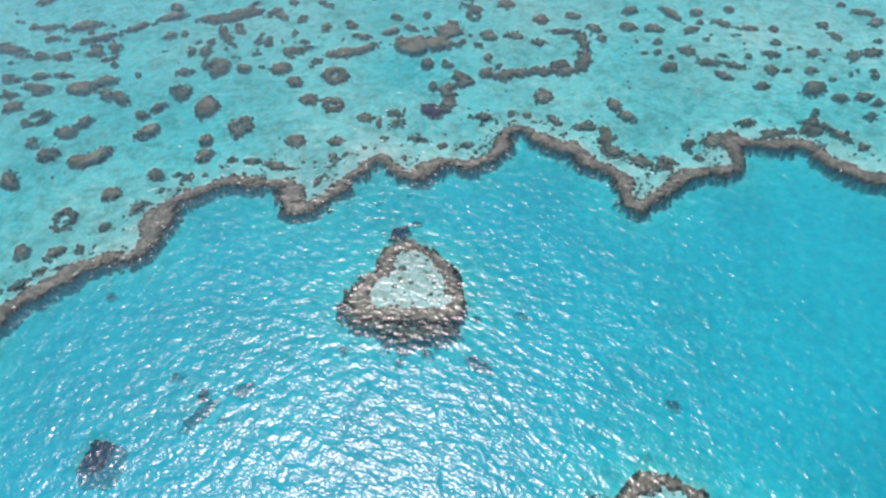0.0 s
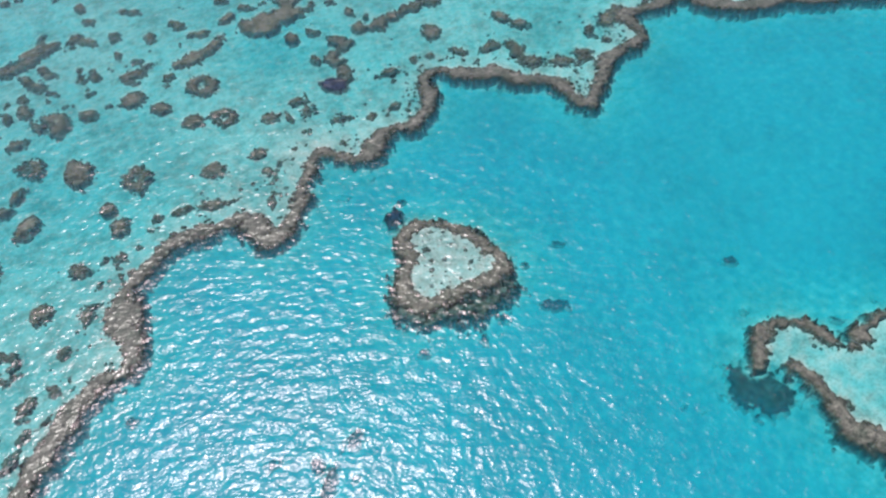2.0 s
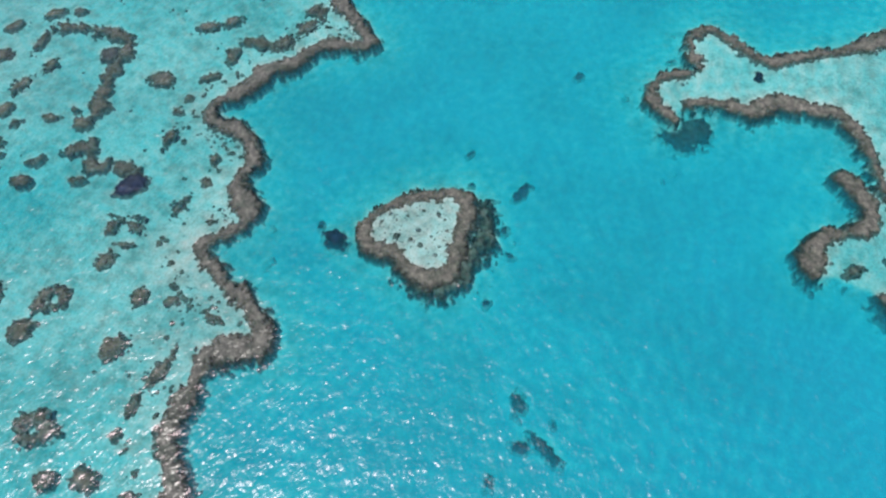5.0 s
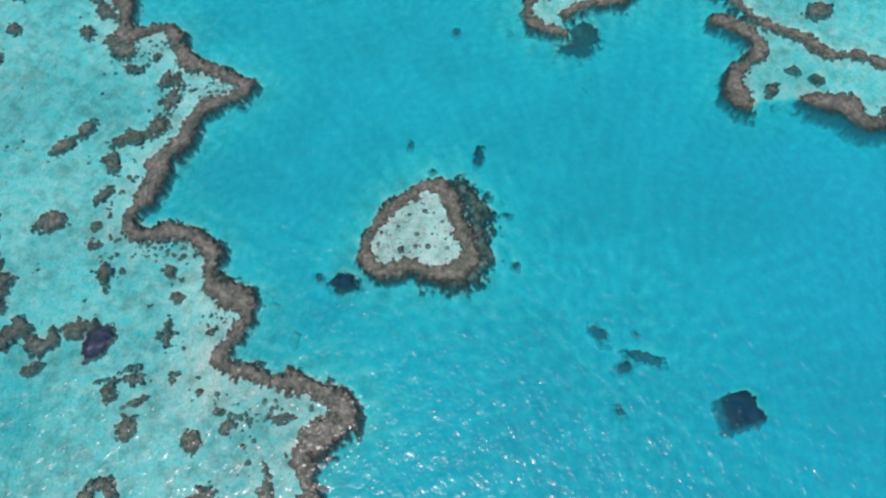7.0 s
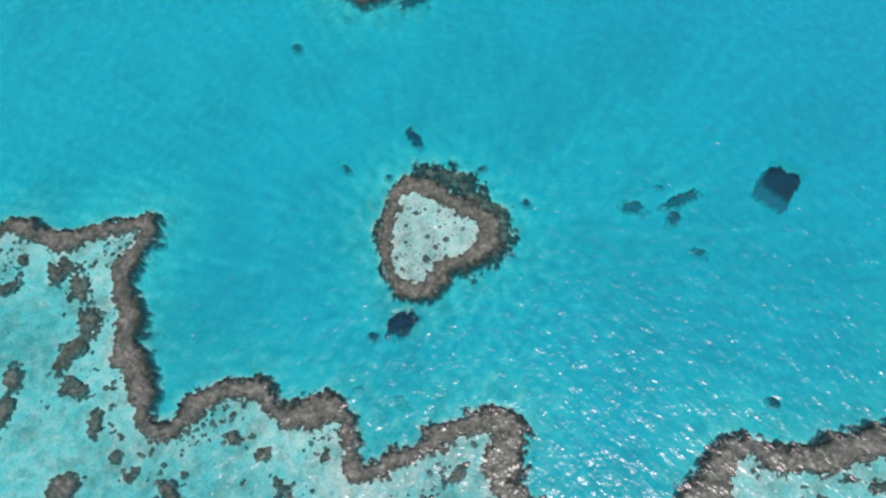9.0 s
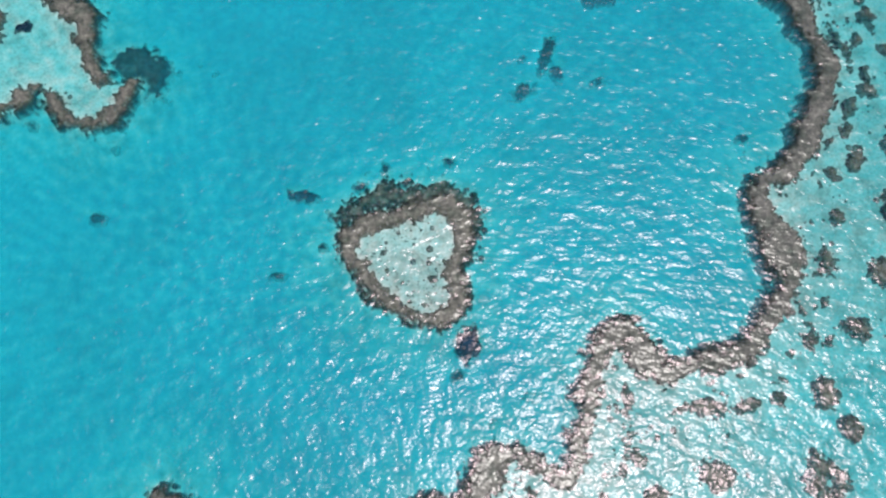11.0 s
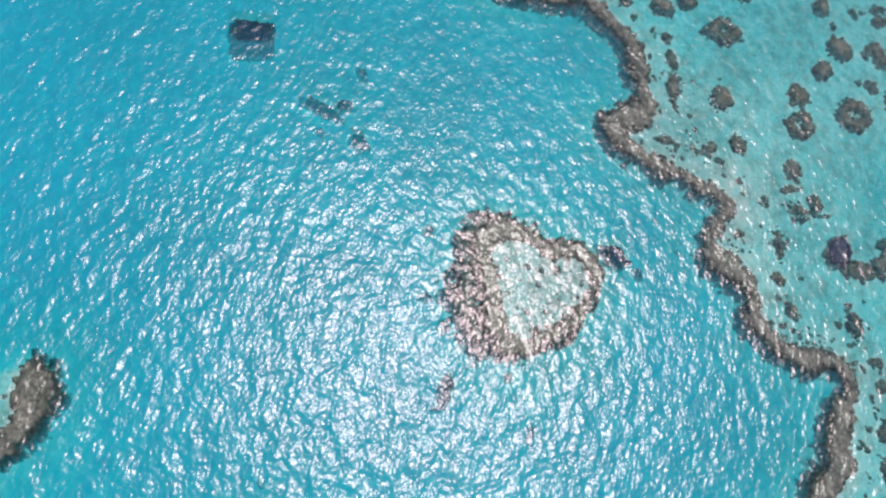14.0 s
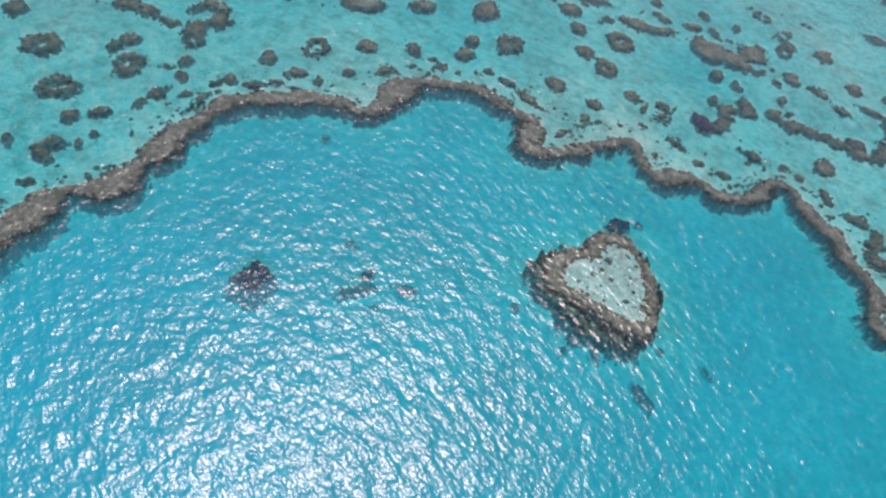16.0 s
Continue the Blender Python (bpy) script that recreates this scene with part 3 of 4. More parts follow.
patch(-63.1, -31.1, 1.54, 1.01, 164, "round")
patch(-63.4, -28.7, 1.40, 0.82, 44, "round")
patch(-61.7, -26.9, 0.63, 0.37, 146, "round")
patch(-61.6, -24.7, 0.96, 0.55, 154, "round")
patch(-66.5, -24.8, 1.18, 0.97, 85, "round")
patch(-64.6, -21.4, 1.42, 0.91, 52, "round")
patch(-60.1, -34.9, 0.86, 0.56, 53, "round")
patch(-74.6, -11.5, 1.79, 0.84, 117, "round")
patch(-74.6, -8.5, 1.66, 1.15, 87, "round")
patch(-40.5, 89.3, 1.77, 1.01, 102, "round")
patch(-31.7, 83.1, 2.44, 1.51, 150, "split")
patch(-39.4, 83.8, 2.02, 0.88, 127, "round")
patch(-43.3, 76.8, 1.28, 0.57, 176, "round")
patch(-40.1, 77.0, 2.51, 0.86, 132, "round")
patch(-35.3, 74.9, 1.15, 0.76, 0, "round")
patch(-29.3, 71.4, 1.11, 0.90, 90, "round")
patch(-35.3, 69.9, 1.09, 0.58, 94, "round")
patch(-48.5, 82.8, 1.14, 0.62, 63, "round")
patch(-47.3, 70.0, 1.17, 1.03, 150, "round")
patch(-50.0, 68.0, 2.32, 0.98, 141, "round")
patch(-47.7, 65.1, 1.04, 0.60, 148, "round")
patch(-42.3, 69.0, 0.91, 0.77, 83, "round")
patch(-42.1, 65.5, 0.92, 0.66, 115, "round")
patch(-39.5, 65.1, 1.23, 0.75, 50, "round")
patch(-34.2, 60.9, 1.39, 0.70, 139, "round")
patch(-32.2, 62.3, 1.27, 0.98, 118, "round")
patch(-34.3, 55.8, 2.15, 1.94, 132, "round")
patch(-30.3, 51.2, 1.97, 1.40, 146, "round")
patch(-41.9, 55.5, 1.74, 1.41, 176, "round")
patch(-51.6, 46.9, 2.51, 1.76, 124, "ring")
patch(-52.2, 65.6, 1.09, 0.88, 126, "round")
patch(-51.9, 61.8, 1.99, 1.19, 101, "round")
patch(-50.0, 56.3, 1.91, 0.66, 130, "round")
patch(-46.5, 54.7, 2.20, 1.62, 77, "round")
patch(-55.2, 61.2, 1.59, 0.63, 95, "round")
patch(-53.8, 53.7, 1.68, 1.36, 175, "round")
patch(-66.0, 80.7, 1.88, 1.46, 141, "round")
patch(-65.5, 76.2, 3.40, 1.43, 29, "round")
patch(-56.5, 76.0, 3.10, 1.11, 29, "round")
patch(-50.5, 78.5, 3.50, 1.39, 32, "round")
patch(-42.2, 79.0, 2.18, 1.37, 18, "round")
patch(-35.4, 76.4, 1.32, 0.98, 162, "round")
patch(-91.8, 70.3, 1.95, 1.04, 180, "round")
patch(-83.8, 71.7, 3.69, 1.66, 12, "round")
patch(-72.3, 62.3, 2.50, 1.04, 124, "round")
patch(-88.9, 65.6, 1.45, 0.84, 31, "round")
patch(-94.9, 60.7, 2.72, 1.32, 171, "round")
patch(-87.6, 59.2, 1.33, 1.12, 131, "round")
patch(-82.3, 58.3, 2.69, 1.11, 160, "round")
patch(-75.4, 60.2, 2.36, 1.21, 7, "round")
patch(-69.5, 56.0, 1.23, 0.64, 126, "round")
patch(-59.4, 68.8, 1.32, 0.71, 118, "round")
patch(-47.5, 57.4, 2.51, 1.43, 151, "round")
patch(-51.6, 70.7, 1.88, 0.99, 119, "round")
patch(-48.4, 72.2, 1.58, 0.91, 113, "round")
patch(-41.0, 66.6, 2.05, 1.23, 17, "hollow")
patch(-33.7, 62.6, 2.04, 1.36, 1, "round")
patch(-75.7, 36.9, 2.88, 1.88, 44, "hollow")
patch(-68.1, 33.1, 2.03, 1.62, 145, "round")
patch(-66.0, 36.0, 1.78, 1.14, 62, "round")
patch(-72.4, 29.4, 1.93, 0.91, 129, "round")
patch(-67.5, 26.5, 2.06, 1.62, 166, "ring")
patch(-61.2, 25.1, 2.30, 1.54, 172, "round")
patch(-89.5, 49.8, 1.58, 0.87, 139, "round")
patch(-77.9, 51.4, 1.53, 0.61, 177, "round")
patch(-72.3, 47.0, 2.96, 2.16, 165, "round")
patch(-68.6, 49.8, 2.60, 1.30, 9, "round")
patch(-65.9, 45.3, 2.07, 1.09, 141, "round")
patch(-62.4, 44.0, 2.46, 1.18, 133, "round")
patch(-80.1, 46.0, 2.16, 1.75, 3, "round")
patch(-82.9, 40.2, 1.81, 1.72, 167, "round")
patch(-86.4, 44.4, 1.90, 0.87, 141, "round")
patch(-56.0, 39.0, 1.45, 0.91, 178, "round")
patch(-53.9, 41.4, 1.67, 0.98, 51, "round")
patch(-70.9, 19.2, 2.61, 1.13, 132, "round")
patch(-29.1, 72.7, 1.27, 1.14, 98, "round")
patch(-32.2, 66.3, 1.04, 0.68, 171, "round")
strip([(-75.3, 4), (-73.8, 7.2), (-71.5, 6.4), (-70.4, 4), (-71.4, 1.5), (-70.8, -0.6)], 1.20, 41)
strip([(-82.3, -3.1), (-79.5, -2), (-76.9, -1.6), (-73.9, -1.4)], 1.01, 42)
strip([(-80.5, 65.2), (-75.3, 67.8), (-72.3, 69.9), (-69.8, 73)], 0.82, 49)
strip([(-55.7, 75.1), (-53.2, 75.2), (-50.7, 76), (-48.6, 77.3), (-47, 78.8)], 1.12, 50)
# Patches and strips behind the middle of the ridge.
patch(-26.6, 25.9, 2.08, 0.83, 167, "round")
patch(-23.0, 25.0, 1.25, 0.58, 1, "round")
patch(-18.0, 23.3, 1.28, 0.59, 63, "round")
patch(-23.7, 72.8, 1.54, 0.87, 149, "round")
patch(-27.6, 59.0, 1.28, 1.14, 22, "round")
patch(-22.7, 53.7, 3.31, 2.64, 112, "ring")
patch(-21.0, 43.9, 2.37, 1.95, 129, "ring")
patch(-25.9, 45.3, 1.96, 1.68, 153, "round")
patch(-14.0, 40.2, 1.62, 1.39, 175, "round")
patch(-17.8, 32.9, 1.76, 1.02, 171, "round")
patch(-24.5, 32.7, 2.23, 1.54, 148, "round")
patch(-5.4, 59.3, 1.72, 1.00, 83, "round")
patch(-2.1, 59.6, 0.87, 0.71, 89, "round")
patch(6.2, 61.6, 1.34, 0.76, 100, "round")
patch(8.4, 58.6, 0.88, 0.61, 82, "round")
patch(6.4, 55.9, 1.75, 1.37, 92, "round")
patch(17.2, 48.3, 2.13, 1.72, 78, "round")
patch(1.9, 54.1, 2.63, 1.18, 133, "round")
patch(7.2, 41.5, 2.56, 0.74, 172, "round")
patch(11.6, 42.3, 0.93, 0.79, 93, "round")
patch(14.6, 42.4, 0.92, 0.74, 11, "round")
patch(19.2, 40.9, 1.74, 0.84, 128, "round")
patch(24.7, 39.7, 2.11, 1.13, 11, "round")
patch(-3.8, 34.5, 2.03, 0.67, 165, "round")
patch(0.8, 32.9, 1.13, 0.81, 66, "round")
patch(4.7, 33.3, 1.08, 0.79, 11, "round")
patch(-5.1, 28.8, 0.96, 0.65, 94, "round")
patch(-17.4, 28.7, 1.00, 0.73, 96, "round")
patch(-15.6, 29.0, 0.63, 0.49, 100, "round")
patch(-12.2, 31.6, 0.77, 0.51, 86, "round")
patch(-9.3, 34.0, 0.78, 0.44, 80, "round")
patch(-9.1, 42.0, 1.57, 0.84, 4, "round")
patch(-8.3, 39.3, 2.64, 0.64, 75, "round")
patch(-11.3, 38.6, 1.27, 0.43, 93, "round")
patch(8.4, 84.0, 2.77, 1.89, 104, "round")
patch(1.8, 78.9, 1.96, 1.48, 98, "hollow")
patch(5.8, 69.5, 1.39, 1.21, 33, "round")
patch(3.9, 66.2, 1.23, 1.04, 93, "round")
patch(-1.3, 58.5, 1.13, 0.74, 5, "round")
patch(-0.2, 84.7, 2.11, 1.33, 79, "hollow")
patch(-3.1, 50.5, 0.79, 0.58, 75, "round")
patch(-16.5, 27.4, 0.98, 0.56, 97, "round")
patch(-15.2, 29.6, 0.60, 0.55, 96, "round")
patch(-18.2, 21.8, 0.93, 0.49, 74, "round")
patch(-20.0, 27.3, 0.53, 0.43, 112, "round")
patch(-21.9, 27.0, 0.40, 0.31, 91, "round")
patch(-3.6, 51.5, 0.92, 0.61, 58, "round")
patch(1.1, 48.3, 0.55, 0.41, 45, "round")
patch(-10.0, 34.3, 0.53, 0.40, 56, "round")
patch(-10.5, 31.3, 0.52, 0.41, 66, "round")
patch(18.9, -64.7, 2.10, 1.73, 99, "round")
patch(7.4, -51.4, 1.54, 0.83, 132, "round")
patch(9.8, -56.2, 1.18, 0.74, 43, "round")
patch(7.4, -58.1, 1.05, 0.81, 23, "round")
patch(15.9, 77.3, 2.45, 1.35, 92, "round")
patch(22.5, 78.7, 1.85, 1.29, 133, "round")
patch(20.7, 72.4, 2.58, 0.93, 8, "round")
patch(20.3, 59.1, 1.98, 1.83, 14, "round", material=SUNKEN_CORAL, label="dark grey coral clump beside a long coral strip", top=-0.05)
patch(10.7, 70.0, 2.45, 0.90, 170, "round")
patch(5.6, 71.0, 1.50, 1.16, 178, "round")
patch(15.6, 67.5, 1.85, 0.89, 2, "round")
patch(1.7, 81.3, 2.00, 1.35, 118, "round")
patch(-8.4, 78.7, 1.54, 0.97, 102, "round")
patch(-14.9, 77.5, 1.46, 0.94, 158, "round")
patch(-24.1, 74.4, 1.49, 0.76, 140, "round")
patch(-20.5, 68.6, 1.11, 0.90, 159, "round")
patch(-11.2, 73.0, 1.57, 0.95, 135, "round")
patch(-2.5, 42.8, 2.77, 1.75, 136, "round", material=DARK_CORAL, label="blue-black coral head at the end of a hooked strip", top=0.02, ragged=0.45)
strip([(-25.8, 61.6), (-22.3, 62.2), (-19.5, 63.5), (-17.2, 66)], 1.16, 43)
strip([(0.3, 43.8), (0.4, 45.6), (-0.3, 47.8), (-0.5, 50.1), (0.8, 51.5), (3.1, 52.3)], 0.93, 44)
strip([(8.4, 54.6), (12.6, 56.2), (16.8, 56.9), (21, 57.1), (23.7, 58.2), (24.9, 62.8), (24.7, 68.2), (23.7, 71.6)], 1.19, 45)
strip([(-11.8, 66.7), (-9.3, 65.8), (-6.4, 66.1), (-4.0, 68.1), (-2.7, 72.4), (-2.5, 74.8)], 2.1, 53, label="broad ragged grey-brown coral thicket on the sand flat")
strip([(-4.9, 67.2), (-3.0, 66.3), (-0.5, 66.2)], 0.9, 54)
# Patches and strips behind the eastern ridge.
patch(27.6, 36.1, 1.87, 0.80, 81, "round")
patch(37.0, 30.8, 1.87, 0.87, 164, "round")
patch(29.6, 46.1, 2.17, 1.16, 116, "round")
patch(31.6, 42.9, 1.99, 1.07, 128, "round")
patch(41.1, 35.4, 1.56, 1.03, 60, "round")
patch(51.0, 42.1, 1.79, 1.17, 10, "round")
patch(45.2, 36.9, 2.70, 1.20, 46, "round")
patch(44.9, 49.9, 1.43, 1.03, 67, "round", top=-0.6, label="sunken dark coral patch under the shallow water")
patch(32.8, 30.5, 2.00, 0.84, 154, "round")
patch(29.0, 32.9, 1.72, 1.08, 104, "round")
patch(56.0, 53.6, 1.36, 1.14, 19, "round")
patch(34.4, 81.5, 1.76, 1.49, 14, "round")
patch(34.0, 74.6, 1.90, 1.67, 99, "round")
patch(38.7, 74.1, 1.94, 1.41, 176, "round")
patch(42.9, 80.2, 3.42, 1.12, 122, "round")
patch(46.2, 73.9, 1.69, 1.35, 19, "round")
patch(47.9, 81.1, 1.57, 1.34, 52, "round")
patch(54.6, 82.7, 1.79, 1.10, 75, "round")
patch(48.2, 77.0, 0.97, 0.65, 75, "round")
patch(52.5, 76.3, 2.50, 1.08, 138, "round")
patch(56.9, 74.5, 2.40, 0.94, 174, "round")
patch(62.0, 74.3, 1.46, 1.10, 59, "round")
patch(39.1, 68.7, 1.12, 0.75, 79, "round")
patch(38.8, 64.8, 1.07, 0.73, 79, "round")
patch(41.2, 63.2, 0.85, 0.73, 93, "round")
patch(48.6, 69.8, 0.90, 0.79, 70, "round")
patch(44.4, 65.4, 2.19, 1.33, 131, "round")
patch(48.0, 61.3, 2.28, 1.23, 176, "round")
patch(52.4, 60.2, 2.25, 1.02, 167, "round")
patch(49.9, 56.7, 1.87, 1.13, 143, "round")
patch(50.7, 63.9, 1.09, 0.61, 148, "round")
patch(55.3, 63.9, 1.07, 0.69, 71, "round")
patch(40.4, 59.6, 1.62, 1.54, 86, "round")
patch(59.8, 64.8, 1.79, 1.06, 155, "round")
patch(61.2, 68.6, 1.56, 0.83, 77, "round")
patch(58.5, 59.0, 1.62, 1.27, 76, "round")
patch(61.5, 59.0, 1.18, 0.54, 18, "round")
patch(65.2, 67.0, 0.89, 0.58, 66, "round")
patch(67.2, 65.2, 1.82, 1.16, 60, "round")
patch(65.6, 59.3, 1.42, 1.10, 74, "round")
patch(64.6, 53.5, 2.64, 1.81, 55, "round")
patch(68.6, 50.6, 1.56, 1.01, 17, "round")
patch(72.6, 51.0, 1.82, 0.95, 22, "round")
patch(74.2, 49.2, 1.29, 0.97, 70, "round")
patch(63.3, 45.7, 1.06, 0.52, 71, "round")
patch(72.0, 45.0, 1.43, 0.83, 63, "round")
patch(71.6, 76.2, 1.47, 1.26, 54, "round")
patch(72.8, 72.2, 2.23, 0.80, 105, "round")
patch(74.4, 64.6, 2.17, 1.17, 67, "round")
patch(78.2, 66.0, 2.16, 1.30, 24, "round")
patch(80.8, 81.7, 2.09, 1.01, 157, "round")
patch(82.1, 77.5, 1.96, 1.18, 48, "round")
patch(76.2, 57.8, 1.04, 0.66, 60, "round")
patch(80.5, 70.5, 1.08, 0.78, 32, "round")
patch(77.3, 85.0, 1.21, 0.91, 32, "round")
patch(42.2, 32.0, 0.93, 0.74, 97, "round")
patch(26.7, 73.8, 1.99, 1.24, 137, "round")
patch(28.2, 69.9, 1.17, 1.07, 124, "round")
strip([(43.9, 36.2), (46.8, 37.9), (48.5, 38.9)], 0.73, 46)
strip([(53.2, 37.6), (57, 39.9), (61.5, 40.3)], 0.93, 47)
strip([(61.6, 42.8), (64, 41.3), (66, 38.9), (68.1, 36.5)], 0.98, 48)
strip([(28.4, 33), (31.5, 31.3), (35, 29.7), (37.4, 29)], 0.81, 51)
strip([(27.7, 38.8), (28.4, 36.4), (27.7, 33.6)], 0.76, 52)
# Patches on the shelf beyond the twin-lobed reef.
patch(38.1, -38.9, 1.03, 0.69, 4, "round", material=DARK_CORAL, label="small dark coral head on a sandy pool floor", top=-0.2)

# Far patches that thicken the flat towards the horizon.
far_clumps, placed = [], 0
while placed < 110:
    px, py = dice.uniform(-125, 115), dice.uniform(56, 145)
    if py < 86 and -95 < px < 88:
        continue
    placed += 1
    long = dice.choice((0.9, 1.2, 1.5, 2.0, 2.6))
    patch(px, py, long, long / dice.uniform(1.1, 2.2), dice.uniform(0, 180), dice.choice(("round", "round", "split", "ring", "hollow")), loose=far_clumps)

joined("far_coral_clumps", far_clumps, "crowded dark coral clumps on the far sand flat")

# Loose clusters of small clumps among the larger patches.
clumps = []
for cx, cy, spread, count in ((-51, 61, 6.0, 26), (-6, 69, 4.5, 12), (-80, 66, 7.0, 14), (52, 68, 8.0, 12), (-30, 64, 6.0, 8), (70, 58, 7.0, 10)):
    for _ in range(count):
        long = dice.uniform(0.35, 0.8)
        patch(cx + dice.gauss(0, spread), cy + dice.gauss(0, spread * 0.7), long, long / dice.uniform(1.1, 2.0), dice.uniform(0, 180), dice.choice(("round", "round", "split")), loose=clumps)

# Broken rows of dark clumps towards the western flat.
for px, py in ((-103, 77), (-100, 73), (-95, 70.4), (-90.4, 71.3), (-86.4, 69.4), (-83.9, 70.8), (-80.5, 72.7), (-97.6, 63), (-91, 58.5), (-86.7, 58), (-83, 58.3), (-92, 56), (-89.7, 51), (-86.4, 49.7),
               (-83, 51), (-79.7, 51.7), (-83, 47), (-85.7, 43.7), (-81.6, 40), (-71.6, 58), (-76.6, 63), (-62.3, 67.7), (-69.3, 72.5), (-37.4, 56.2), (-30.9, 64), (-20.7, 69), (-15, 71)):
    long = dice.uniform(1.0, 1.8)
    patch(px, py, long, long / dice.uniform(1.4, 2.4), dice.uniform(-20, 40), dice.choice(("round", "split")), ragged=0.7, frizz=1.0, loose=clumps)

# A belt of small clumps close behind the ridge.
belt = [p for p in ridge if -66 < p[0] < 78 and -50 < p[1]]
placed = 0
while placed < 85:
    p, turn, off = belt[dice.randrange(len(belt))], dice.uniform(0, 6.28), dice.uniform(2.8, 6.0)
    px, py = p[0] + off * math.cos(turn), p[1] + off * math.sin(turn)
    if bed_at(px, py) > -1.2 and bed_at(px, py, TOPS) < -0.6 and math.hypot(px, py) > 14:
        placed += 1
        long = dice.uniform(0.28, 0.6)
        patch(px, py, long, long / dice.uniform(1.1, 2.0), dice.uniform(0, 180), dice.choice(("round", "split")), loose=clumps)
joined("small_coral_clumps", clumps, "small loose coral clumps scattered over the sand flat")

# Sunken coral in the lagoon.
def sunken(px, py, size, across, turn, top, kind="round", material=SUNKEN_CORAL, label="sunken dark coral clump on the blue lagoon bed", ragged=0.5, slope=1.4):
    size, across = (size, across) if kind == "block" else (0.62 * size, 0.58 * across)
    ob = patch(px, py, size, across, turn, kind, top, material, label, slope, min(ragged, 0.55 * size), 1.0)
    ob.name = "sunken_coral"
    tagged(ob, group="sunken coral in the lagoon")


sunken(-3.2, 12.0, 2.16, 1.71, 66, -0.6, "round", DARK_CORAL, label="sunken blue-black coral clump beside the heart-shaped reef")
sunken(-1.2, 15.1, 0.76, 0.68, 34, -1.5, "round")
sunken(10.0, -9.5, 1.41, 0.63, 149, -1.2, "round", DARK_CORAL)
sunken(0.5, -10.5, 0.74, 0.60, 73, -1.5, "round")
sunken(-7.1, -9.2, 0.63, 0.57, 158, -1.3, "round", DARK_CORAL)
sunken(3.8, -9.0, 0.75, 0.64, 142, -1.3, "round")
sunken(8.1, -6.5, 0.87, 0.62, 108, -1.3, "round")
sunken(9.7, -3.0, 0.59, 0.54, 122, -1, "round")
sunken(-4.6, -7.9, 1.70, 0.40, 97, -1.9, "round")
sunken(-7.7, -5.1, 0.49, 0.47, 73, -1.5, "round")
sunken(8.8, 0.8, 2.46, 0.80, 110, -1.8, "round")
sunken(-18.3, -16.0, 1.72, 1.01, 24, -1.85, "round")
sunken(-22.7, -20.0, 2.42, 0.78, 55, -1.6, "round")
sunken(-23.3, -17.2, 0.69, 0.53, 97, -1.4, "round", DARK_CORAL)
sunken(-27.9, -14.8, 1.19, 0.74, 18, -1.85, "round")
sunken(-31.8, -27.4, 2.55, 2.05, 88, -0.85, "block", DARK_CORAL, label="large blue-black square-cut coral mass in deeper water", ragged=0.4, slope=5.0)
sunken(-8.6, 19.7, 2.02, 1.02, 2, -1.75, "round")
sunken(-3.5, 21.2, 0.71, 0.59, 11, -1.4, "round")
sunken(25.6, -29.8, 6.4, 4.9, 130, -1.1, "round", label="sunken dark coral mass off the twin-lobed reef", ragged=0.8, slope=1.1)
sunken(23.3, -25.2, 1.13, 0.78, 147, -1.8, "round")
sunken(29.2, -23.8, 0.73, 0.64, 167, -1.2, "round")
sunken(30.4, -21.0, 0.73, 0.60, 6, -1.3, "round")
sunken(39.2, -26.3, 0.78, 0.64, 130, -1.1, "round")
sunken(45.1, -26.0, 0.78, 0.46, 112, -1.4, "round")
sunken(22.5, 30.6, 1.84, 1.78, 80, -0.9, "round")
sunken(20.8, 29.4, 1.14, 1.00, 41, -1.6, "round")
sunken(29.1, 21.1, 1.75, 1.08, 72, -1, "round")
sunken(15.5, -1.3, 1.27, 0.59, 164, -1.95, "round")
sunken(34.1, -13.5, 0.64, 0.47, 158, -1.4, "round")
sunken(-42.4, -2.8, 0.64, 0.57, 13, -1.4, "round")
sunken(-41.0, -0.1, 1.71, 0.83, 50, -1.7, "round")

for cx, cy, spread, count in ((25.7, -29.7, 3.4, 16), (-22.9, -19.0, 1.6, 3), (-18.4, -15.4, 1.2, 2), (-3.4, 12.0, 1.8, 6), (3.0, -8.2, 2.6, 7), (-12.0, 22.5, 2.0, 4)):
    for _ in range(count):
        long = dice.uniform(0.2, 0.5)
        sunken(cx + dice.gauss(0, spread), cy + dice.gauss(0, spread * 0.6), long, long / dice.uniform(1.0, 1.8), dice.uniform(0, 180), -2.1)

# Small coral heads on the sand inside the heart.
for px, py, size, dark in ((0.3, 1.6, 0.47, 1), (3.4, 1.8, 0.38, 0), (3.3, -0.3, 0.47, 0), (2.7, -1.3, 0.29, 0), (-1.3, 4.1, 0.67, 0), (-1.3, 2.2, 0.47, 0),
                           (-1.9, 0.7, 0.57, 0), (-2.8, -1.6, 0.38, 1), (1.9, 5.9, 0.33, 0), (0.4, 6.7, 0.38, 0), (2.1, 3.6, 0.29, 0), (-0.3, -0.3, 0.29, 0)):
    head = new("bommie", (DARK_LUMPS if dark else LUMPS)[dice.randrange(3)])
    head.matrix_world = Matrix.LocRotScale((px, py, -0.27), Euler((0, 0, px * 5)), (size * 1.6, size * 1.4, size * 1.2))
    tagged(head, "small dark coral head on the heart's sandy pool floor", "coral head", "coral heads inside the heart")

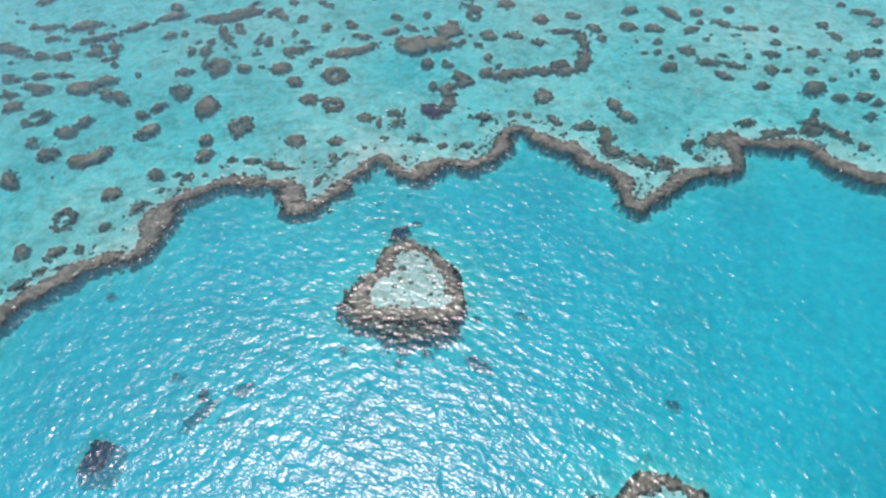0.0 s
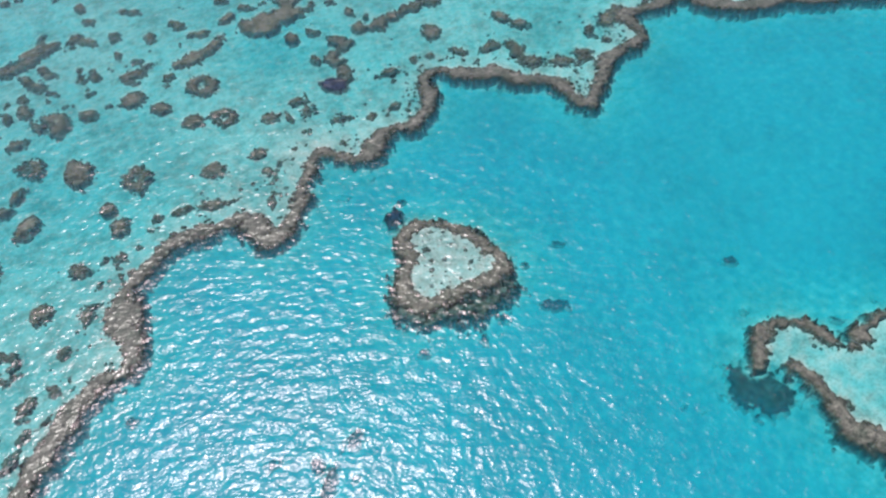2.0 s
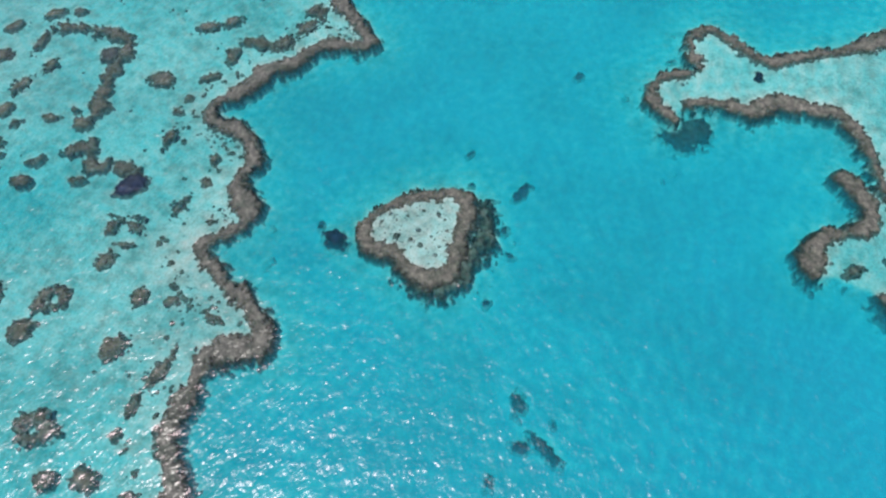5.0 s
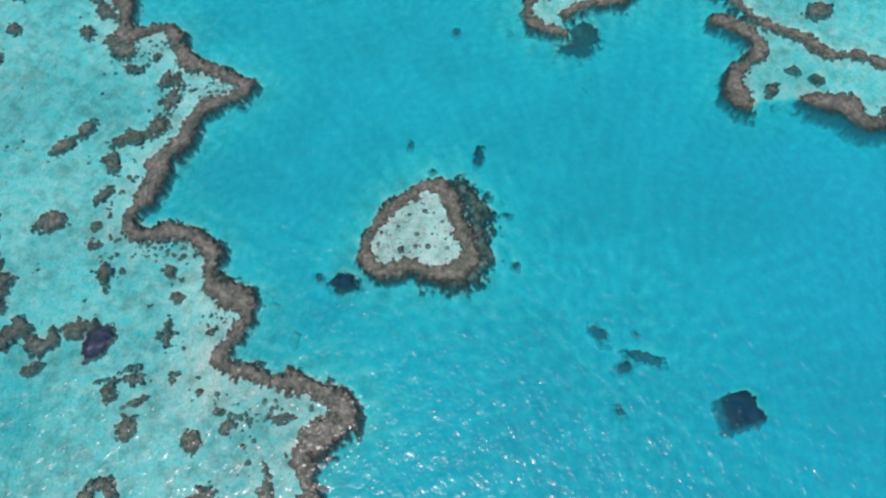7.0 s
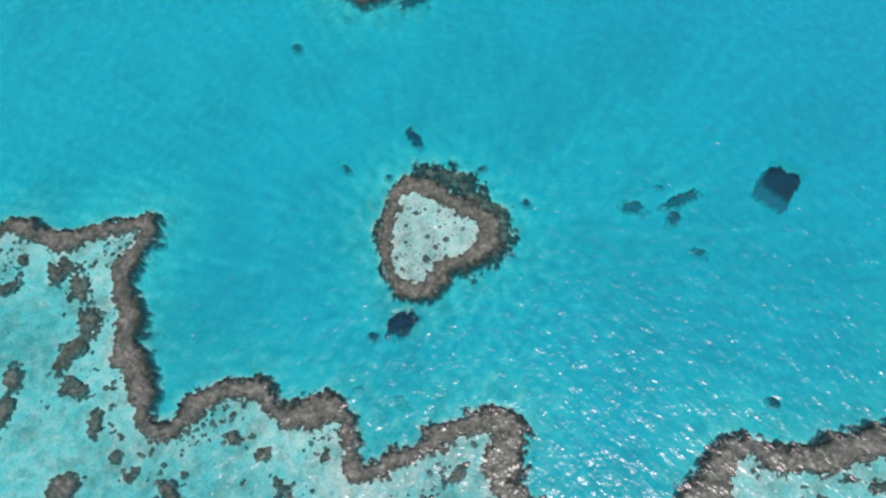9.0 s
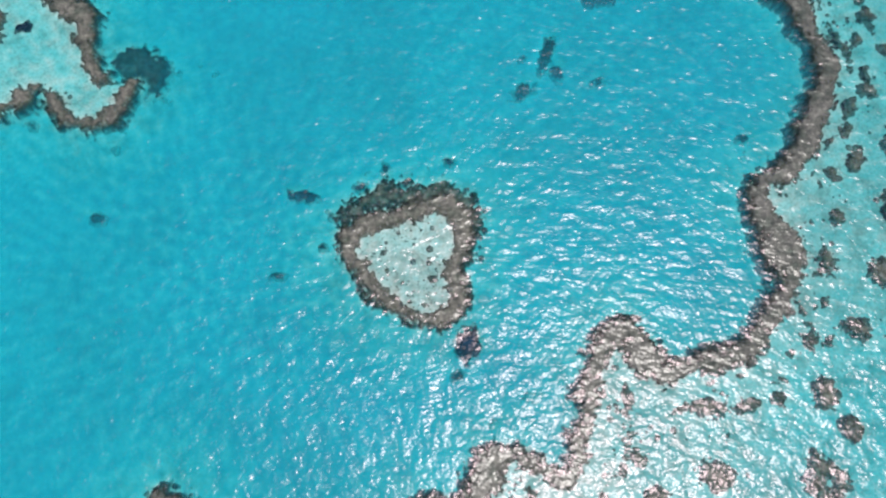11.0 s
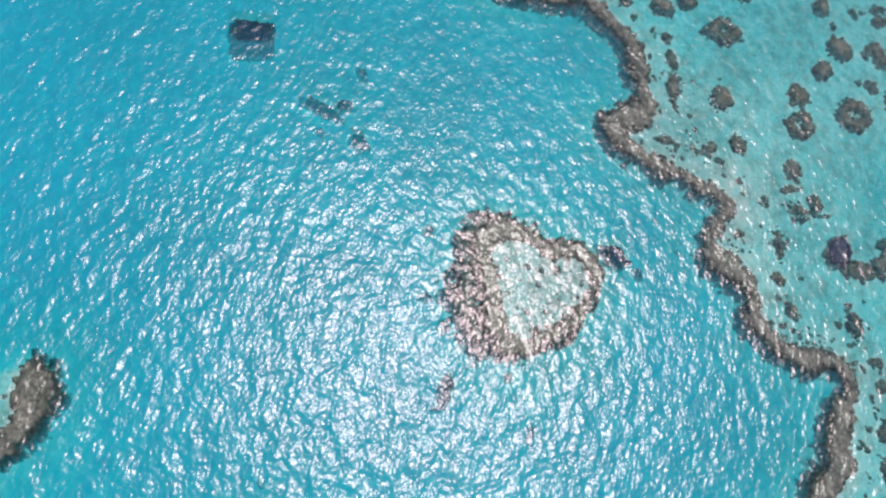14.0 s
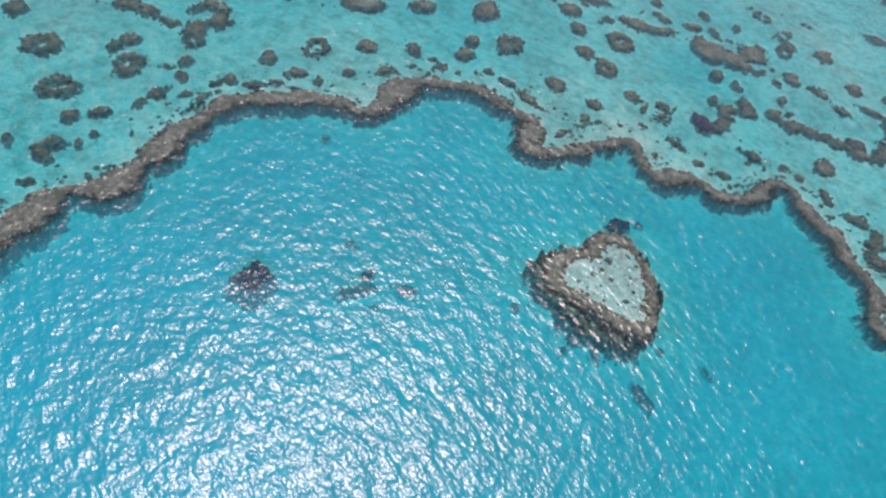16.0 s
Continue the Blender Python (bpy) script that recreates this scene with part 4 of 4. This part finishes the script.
# Loose coral rubble strewn behind the ridge.
spots = [p for p in smooth_line(RIDGE_WEST + RIDGE_MIDDLE[1:] + RIDGE_EAST[1:], per=8) if -90 < p[0] < 90]
verts, faces = [], []
corners = [(1, 0, 0), (0.5, 0.87, 0), (-0.5, 0.87, 0), (-1, 0, 0), (-0.5, -0.87, 0), (0.5, -0.87, 0), (0, 0, 0.6)]
for k in range(10100):
    if k >= 9500:
        p = heart[dice.randrange(len(heart))]
        inward = dice.uniform(0.1, 0.62)
        rx, ry = p[0] * (1 - inward) + 0.6 * inward, p[1] * (1 - inward) + 1.2 * inward
    elif k < 5200:
        p = spots[dice.randrange(len(spots))]
        off = abs(dice.gauss(0, 4.0)) + p[2] * 0.6
        turn = dice.uniform(0, 6.28)
        rx, ry = p[0] + off * math.cos(turn), p[1] + off * math.sin(turn)
    else:
        rx, ry = dice.uniform(-95, 90), dice.uniform(-35, 95)
        if rough(np.array([rx]), np.array([ry]), 9.0, 310)[0] < 0.25:
            continue
    bed = float(bed_at(rx, ry))
    if bed < -1.15 or k < 9500 and rough(np.array([rx]), np.array([ry]), 6.0, 300)[0] < 0.2:
        continue
    size, base = dice.choice((0.12, 0.16, 0.2, 0.28, 0.4) if k < 9500 else (0.08, 0.1, 0.14, 0.2)), len(verts)
    verts += [(rx + size * cx * dice.uniform(0.7, 1.3), ry + size * cy * dice.uniform(0.7, 1.3), bed - 0.05 + size * cz * 1.4) for cx, cy, cz in corners]
    faces += [(base + k, base + (k + 1) % 6, base + 6) for k in range(6)]
mesh = bpy.data.meshes.new("coral_rubble")
mesh.from_pydata(verts, [], faces)
mesh.materials.append(CORAL)
tagged(new("coral_rubble", mesh), "scattered small coral rubble on sand behind the ridge", "coral rubble", kind="stuff")

# ---- the water over it all ----
xs, ys = uneven(-115, 120, 0.5), uneven(-100, 130, 0.5)
x, y = np.meshgrid(xs, ys)
surface, used = grid_mesh("water", xs, ys, 0.03 * rough(x, y, 4.5, 77, 2), None, WATER)
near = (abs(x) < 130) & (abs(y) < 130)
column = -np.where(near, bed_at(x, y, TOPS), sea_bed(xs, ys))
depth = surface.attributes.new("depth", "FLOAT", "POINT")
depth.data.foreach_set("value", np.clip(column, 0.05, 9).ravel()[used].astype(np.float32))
tagged(new("water", surface), "clear turquoise lagoon water with wind ripples and sun glitter", "sea water", kind="structure")
